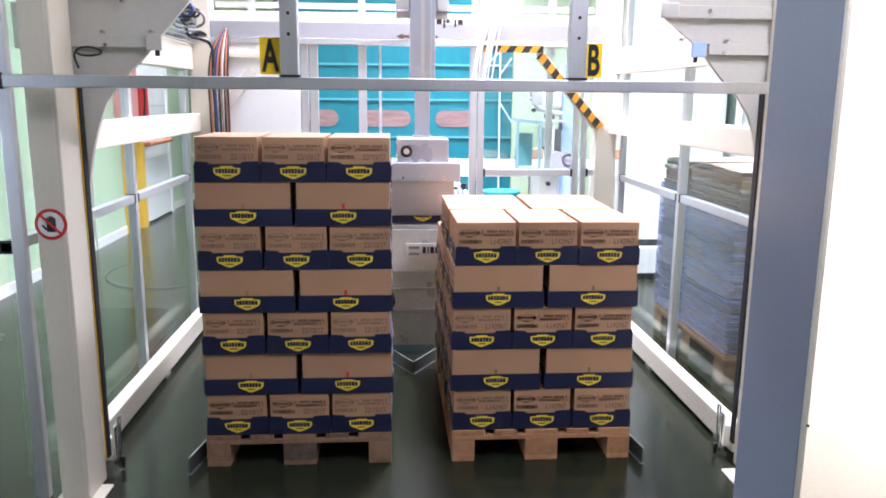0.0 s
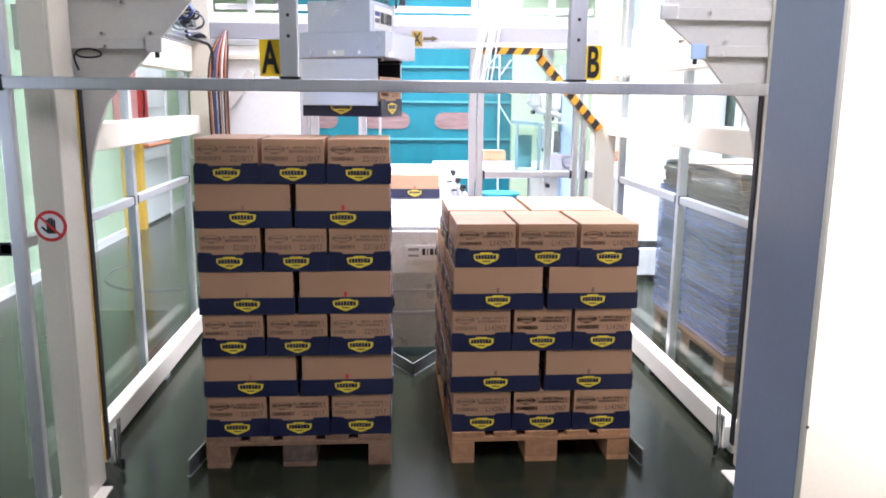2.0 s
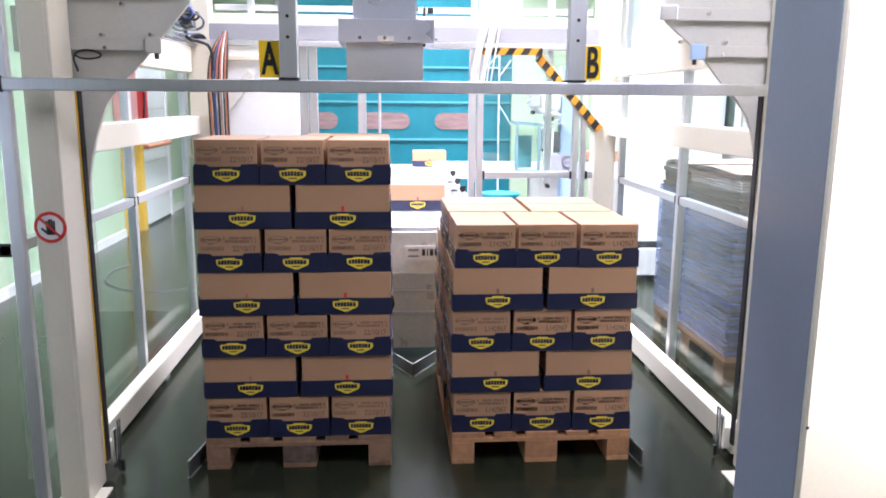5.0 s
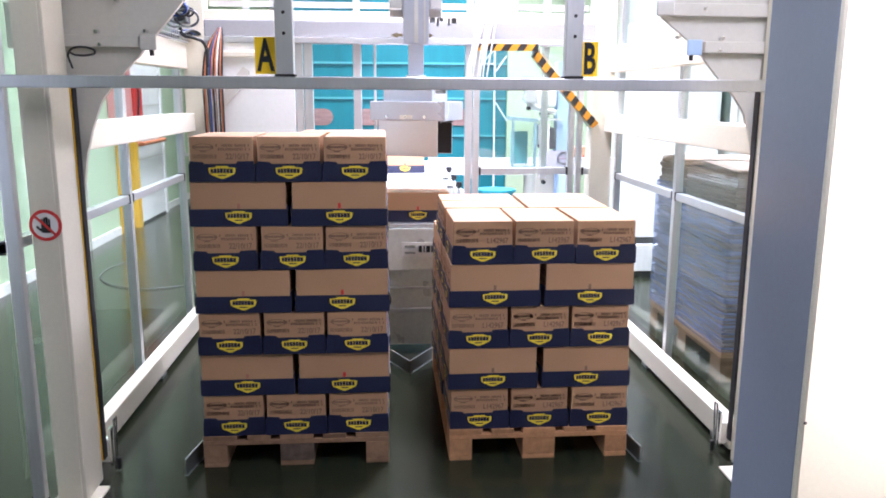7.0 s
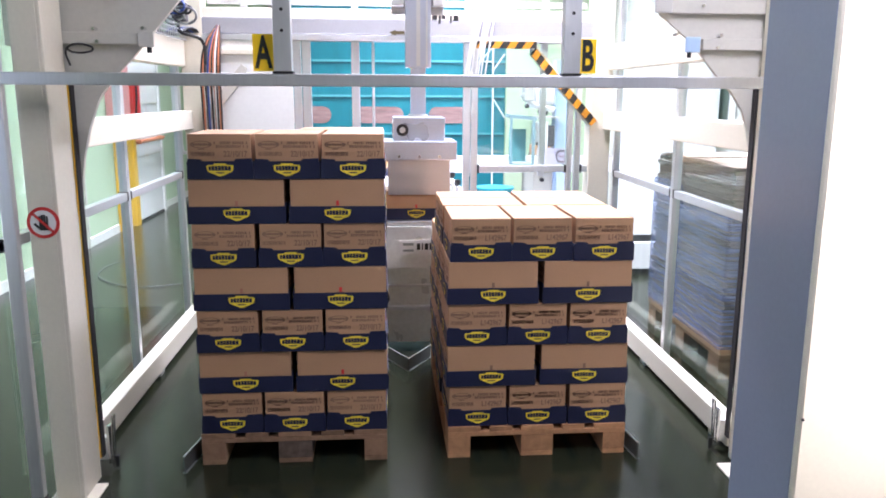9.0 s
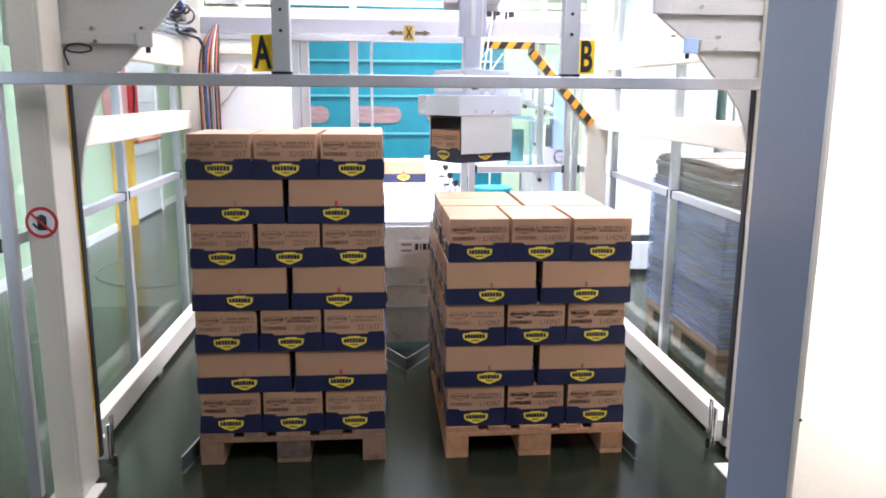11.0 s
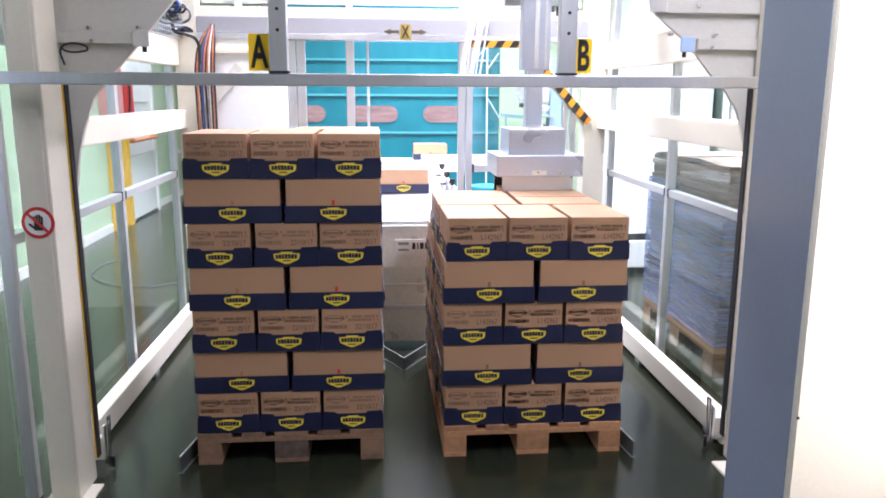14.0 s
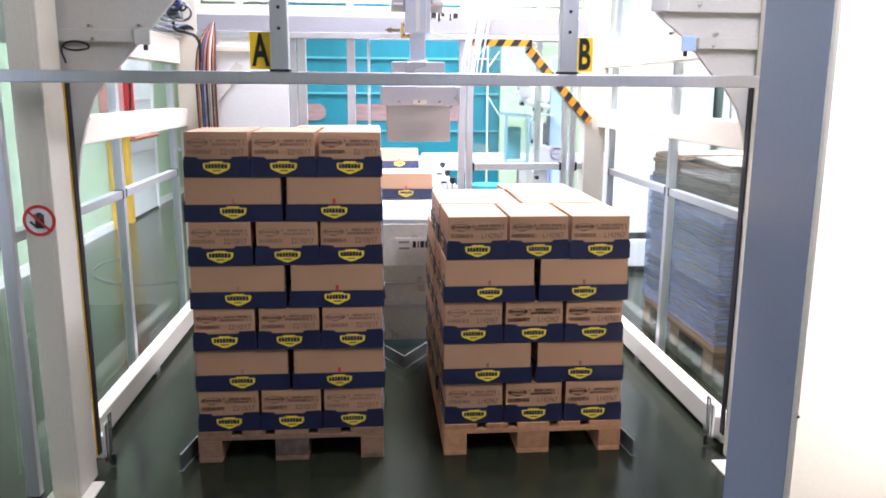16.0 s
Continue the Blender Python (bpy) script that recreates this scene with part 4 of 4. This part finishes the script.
# ---- gripper ----
mast = thing("lift_mast", (0.08, 1.88, 2), "telescopic aluminium lift mast of the gripper", "mast")
part("sleeve", box(-0.076, 0.076, -0.05, 0.05, 0.0, 1.6, 0.004), HOUSING, mast)
part("slot", box(-0.012, 0.012, -0.054, -0.0505, 0.01, 1.6), STEEL, mast)
part("belt", box(0.045, 0.055, -0.056, -0.0505, 0.01, 1.6), STEEL, mast)
inner = thing("lift_column", (0.08, 1.88, 1.3), "slim inner column of the lift", "mast")
part("tube", box(-0.045, 0.045, -0.04, 0.04, 0.5155, 1.75, 0.004), HOUSING, inner)
part("collar", rod(bmesh.new(), (0, 0, 0.516), (0, 0, 0.53), 0.06, seg=24), STEEL, inner)
trolley = thing("gantry_trolley", (0.08, 1.88, 2.10), "aluminium trolley that carries the lift mast", "trolley")
part("plate", box(-0.16, 0.16, 0.06, 0.10, -0.04, 0.4, 0.006), ALU, trolley)
for x in (-0.12, 0.12):
    part("roller_block", box(x - 0.035, x + 0.035, -0.06, 0.06, 0.0, 0.08, 0.006), STEEL, trolley)
g = bmesh.new()
for x0, w, z0 in ((0.09, 0.03, -0.07), (0.13, 0.014, -0.09), (0.15, 0.022, -0.062), (0.20, 0.012, -0.085), (0.222, 0.03, -0.072)):
    bx(g, x0, x0 + w, 0.062, 0.098, z0, -0.0405, 0.003)
part("cable_chain", g, GREY_C, trolley, "dark cable plugs under the trolley")
part("motor", box(0.17, 0.40, -0.04, 0.08, 0.08, 0.2, 0.01), GREY_PAINT, trolley)
bridge = thing("gantry_bridge", (0, 1.98, 2.24), "cream cross bridge of the gantry", "beam")
part("girder", box(-1.45, 1.45, 0.0, 0.16, 0.0, 0.2, 0.006), CREAM, bridge)

head = thing("gripper_head", (0.08, 1.88, 0.8), "aluminium clamp gripper with two side plates", "gripper")
part("lower_housing", box(-0.245, 0.225, -0.19, 0.19, 0.262, 0.375, 0.006), HOUSING, head)
part("upper_housing", box(-0.155, 0.155, -0.15, 0.15, 0.3755, 0.515, 0.006), HOUSING, head)
lens = part("port", rod(bmesh.new(), (-0.10, -0.158, 0.44), (-0.10, -0.149, 0.44), 0.036, seg=24), BLACK, head, "round dark port")
part("port_ring", rod(bmesh.new(), (-0.10, -0.1605, 0.44), (-0.10, -0.158, 0.44), 0.018, seg=20), STEEL, lens)
pl = part("name_plate", box(-0.158, -0.1552, -0.11, 0.11, 0.395, 0.495), WHITE, head, "white maker's plate with dark bars")
for y0, y1, z0, z1, m_ in ((0.035, -0.005, 0.42, 0.47, BLACK), (-0.013, -0.025, 0.42, 0.47, BLACK), (-0.033, -0.065, 0.42, 0.47, BLACK), (-0.07, -0.10, 0.42, 0.47, BLACK), (0.10, 0.045, 0.45, 0.47, BLUE_C), (0.10, 0.045, 0.42, 0.44, GREY_C)):
    part("plate_bar", box(-0.1595, -0.1582, *sorted((y0, y1)), z0, z1), m_, pl)
part("data_plate", box(-0.045, 0.035, 0.1902, 0.1925, 0.27, 0.295), WHITE, head, "small white data plate")
for s in (-1, 1):
    cp = part("clamp_plate", box(-0.188, 0.188, *sorted((s * 0.142, s * 0.150)), 0.05, 0.2615, 0.002), PLATE, head, "brushed steel clamp plate")
    part("rubber_pad", box(-0.187, 0.187, *sorted((s * 0.136, s * 0.1415)), 0.055, 0.245), RUBBER, cp, "black rubber pad")
    for x in (-0.12, 0.0, 0.12):
        part("bolt", rod(bmesh.new(), (x, s * 0.189, 0.285), (x, s * 0.194, 0.285), 0.009, seg=6), CHROME, head)
    part("slide_bar", box(-0.20, 0.19, *sorted((s * 0.10, s * 0.135)), 0.249, 0.2615), BLACK, head)


# ---- cartons on the move ----
carried_a = copy_thing(CARTON_C, pose(0, 0, -4))
carried_b = copy_thing(CARTON_C, pose(0, 0, -4))
queue_1 = copy_thing(CARTON_C, pose(0, 0, -4))
queue_2 = copy_thing(CARTON_C, pose(0, 0, -4))
for m_ in (CARTON_A, CARTON_B, CARTON_C):
    for o in (*m_.children_recursive, m_):
        bpy.data.objects.remove(o)


def motions():
    # seconds, x, y, z of the clamped carton's base, and the gripper's turn
    head_rows = [
        (0.0, 0.068, 1.63, 0.831, 0),
        (0.2, 0.065, 1.63, 0.955, 0),
        (0.4, 0.059, 1.63, 1.099, 0),
        (0.6, -0.020, 1.61, 1.367, 4),
        (0.8, -0.164, 1.62, 1.502, 20),
        (1.0, -0.213, 1.55, 1.509, 41),
        (1.2, -0.258, 1.33, 1.509, 67),
        (1.4, -0.280, 1.13, 1.503, 90),
        (1.6, -0.275, 0.96, 1.509, 111),
        (1.8, -0.284, 0.78, 1.509, 134),
        (2.0, -0.303, 0.59, 1.508, 158),
        (2.3, -0.304, 0.55, 1.510, 178),
        (2.6, -0.300, 0.55, 1.458, 180),
        (2.9, -0.306, 0.55, 1.284, 180),
        (3.2, -0.316, 0.55, 1.256, 180),
        (3.6, -0.329, 0.55, 1.246, 180),
        (4.0, -0.331, 0.55, 1.262, 180),
        (4.2, -0.331, 0.55, 1.343, 180),
        (5.0, -0.150, 0.90, 1.600, 180),
        (5.7, 0.050, 1.45, 1.600, 180),
        (6.3, 0.066, 1.63, 1.371, 180),
        (6.5, 0.068, 1.63, 1.216, 180),
        (6.7, 0.063, 1.63, 1.172, 178),
        (7.0, 0.059, 1.63, 1.185, 158),
        (7.2, 0.069, 1.63, 1.193, 132),
        (7.4, 0.071, 1.63, 1.190, 110),
        (7.6, 0.074, 1.63, 1.186, 95),
        (7.8, 0.076, 1.63, 1.181, 80),
        (8.0, 0.077, 1.63, 1.181, 50),
        (8.2, 0.079, 1.63, 1.177, 22),
        (8.5, 0.082, 1.63, 1.165, 3),
        (8.8, 0.082, 1.63, 1.089, 0),
        (9.0, 0.082, 1.63, 0.937, 0),
        (9.2, 0.075, 1.63, 0.845, 0),
        (9.4, 0.060, 1.63, 0.831, 0),
        (9.7, 0.060, 1.63, 0.831, 0),
        (10.1, 0.080, 1.62, 1.080, 0),
        (10.5, 0.160, 1.52, 1.240, 6),
        (10.9, 0.340, 1.38, 1.220, 26),
        (11.3, 0.544, 1.22, 1.191, 62),
        (11.5, 0.647, 1.16, 1.193, 90),
        (11.8, 0.664, 1.11, 1.201, 122),
        (12.1, 0.674, 1.09, 1.203, 157),
        (12.4, 0.695, 1.09, 1.184, 178),
        (12.7, 0.705, 1.09, 1.172, 180),
        (13.0, 0.703, 1.09, 0.964, 180),
        (13.4, 0.710, 1.09, 0.906, 180),
        (13.8, 0.720, 1.09, 0.890, 180),
        (14.2, 0.718, 1.09, 0.890, 180),
        (14.5, 0.735, 1.09, 0.967, 180),
        (14.8, 0.726, 1.09, 1.292, 180),
        (15.1, 0.633, 1.15, 1.399, 180),
        (15.4, 0.361, 1.32, 1.401, 180),
        (15.7, 0.281, 1.47, 1.394, 180),
        (16.0, 0.104, 1.62, 1.247, 180),
    ]
    rows = [(t, pose(x, y, z, 0, 0, a)) for t, x, y, z, a in head_rows]
    walk(head, rows)
    walk(inner, [(t, pose(x, y, z)) for t, x, y, z, a in head_rows])
    walk(mast, [(t, pose(x, y, 1.68 + 0.6 * (z - 0.83))) for t, x, y, z, a in head_rows])
    walk(trolley, [(t, pose(x, y, 2.10)) for t, x, y, z, a in head_rows])
    walk(bridge, [(t, pose(0, y + 0.105, 2.24)) for t, x, y, z, a in head_rows])
    # first carton: to the tall stack
    put = pose(-0.325, 0.545, 0.1445 + 6 * H, 0, 0, 180)
    walk(carried_a, [r for r in rows if r[0] < 3.5] + [(3.6, put), (16.0, put)])
    # second carton: along the conveyor, then to the lower stack
    lay = pose(0.735, 1.085, 0.1445 + 4 * HB, 0, 0, 180)
    line = [(0.0, 3.48), (0.6, 3.33), (1.2, 3.17), (2.0, 2.95), (3.0, 2.72), (4.0, 2.53), (5.2, 2.24), (6.2, 2.08), (6.5, 1.97), (6.75, 1.74), (7.0, 1.65), (7.2, 1.63), (9.5, 1.63)]
    walk(carried_b, [(t, pose(0.065, y, CZ)) for t, y in line] + [r for r in rows if 9.6 < r[0] < 13.5] + [(13.8, lay), (16.0, lay)])
    # cartons that follow on the cross conveyor and the main conveyor
    walk(queue_1, [(t, pose(x, y, CZ)) for t, x, y in ((0.0, 1.55, 5.85), (1.5, 1.15, 5.85), (4.0, 0.57, 5.85), (5.6, 0.20, 5.78), (6.4, 0.08, 5.05), (7.0, 0.07, 4.75), (8.5, 0.06, 4.38), (9.2, 0.06, 4.22), (12.5, 0.06, 3.25), (14.5, 0.06, 2.76), (16.0, 0.06, 2.48))])
    walk(queue_2, [(t, pose(x, y, CZ)) for t, x, y in ((0.0, 2.6, 5.85), (4.0, 2.45, 5.85), (9.2, 1.75, 5.85), (11.5, 1.06, 5.85), (12.5, 0.82, 5.85), (13.8, 0.52, 5.85), (14.8, 0.30, 5.85), (15.4, 0.16, 5.6), (16.0, 0.08, 4.76))])


motions()
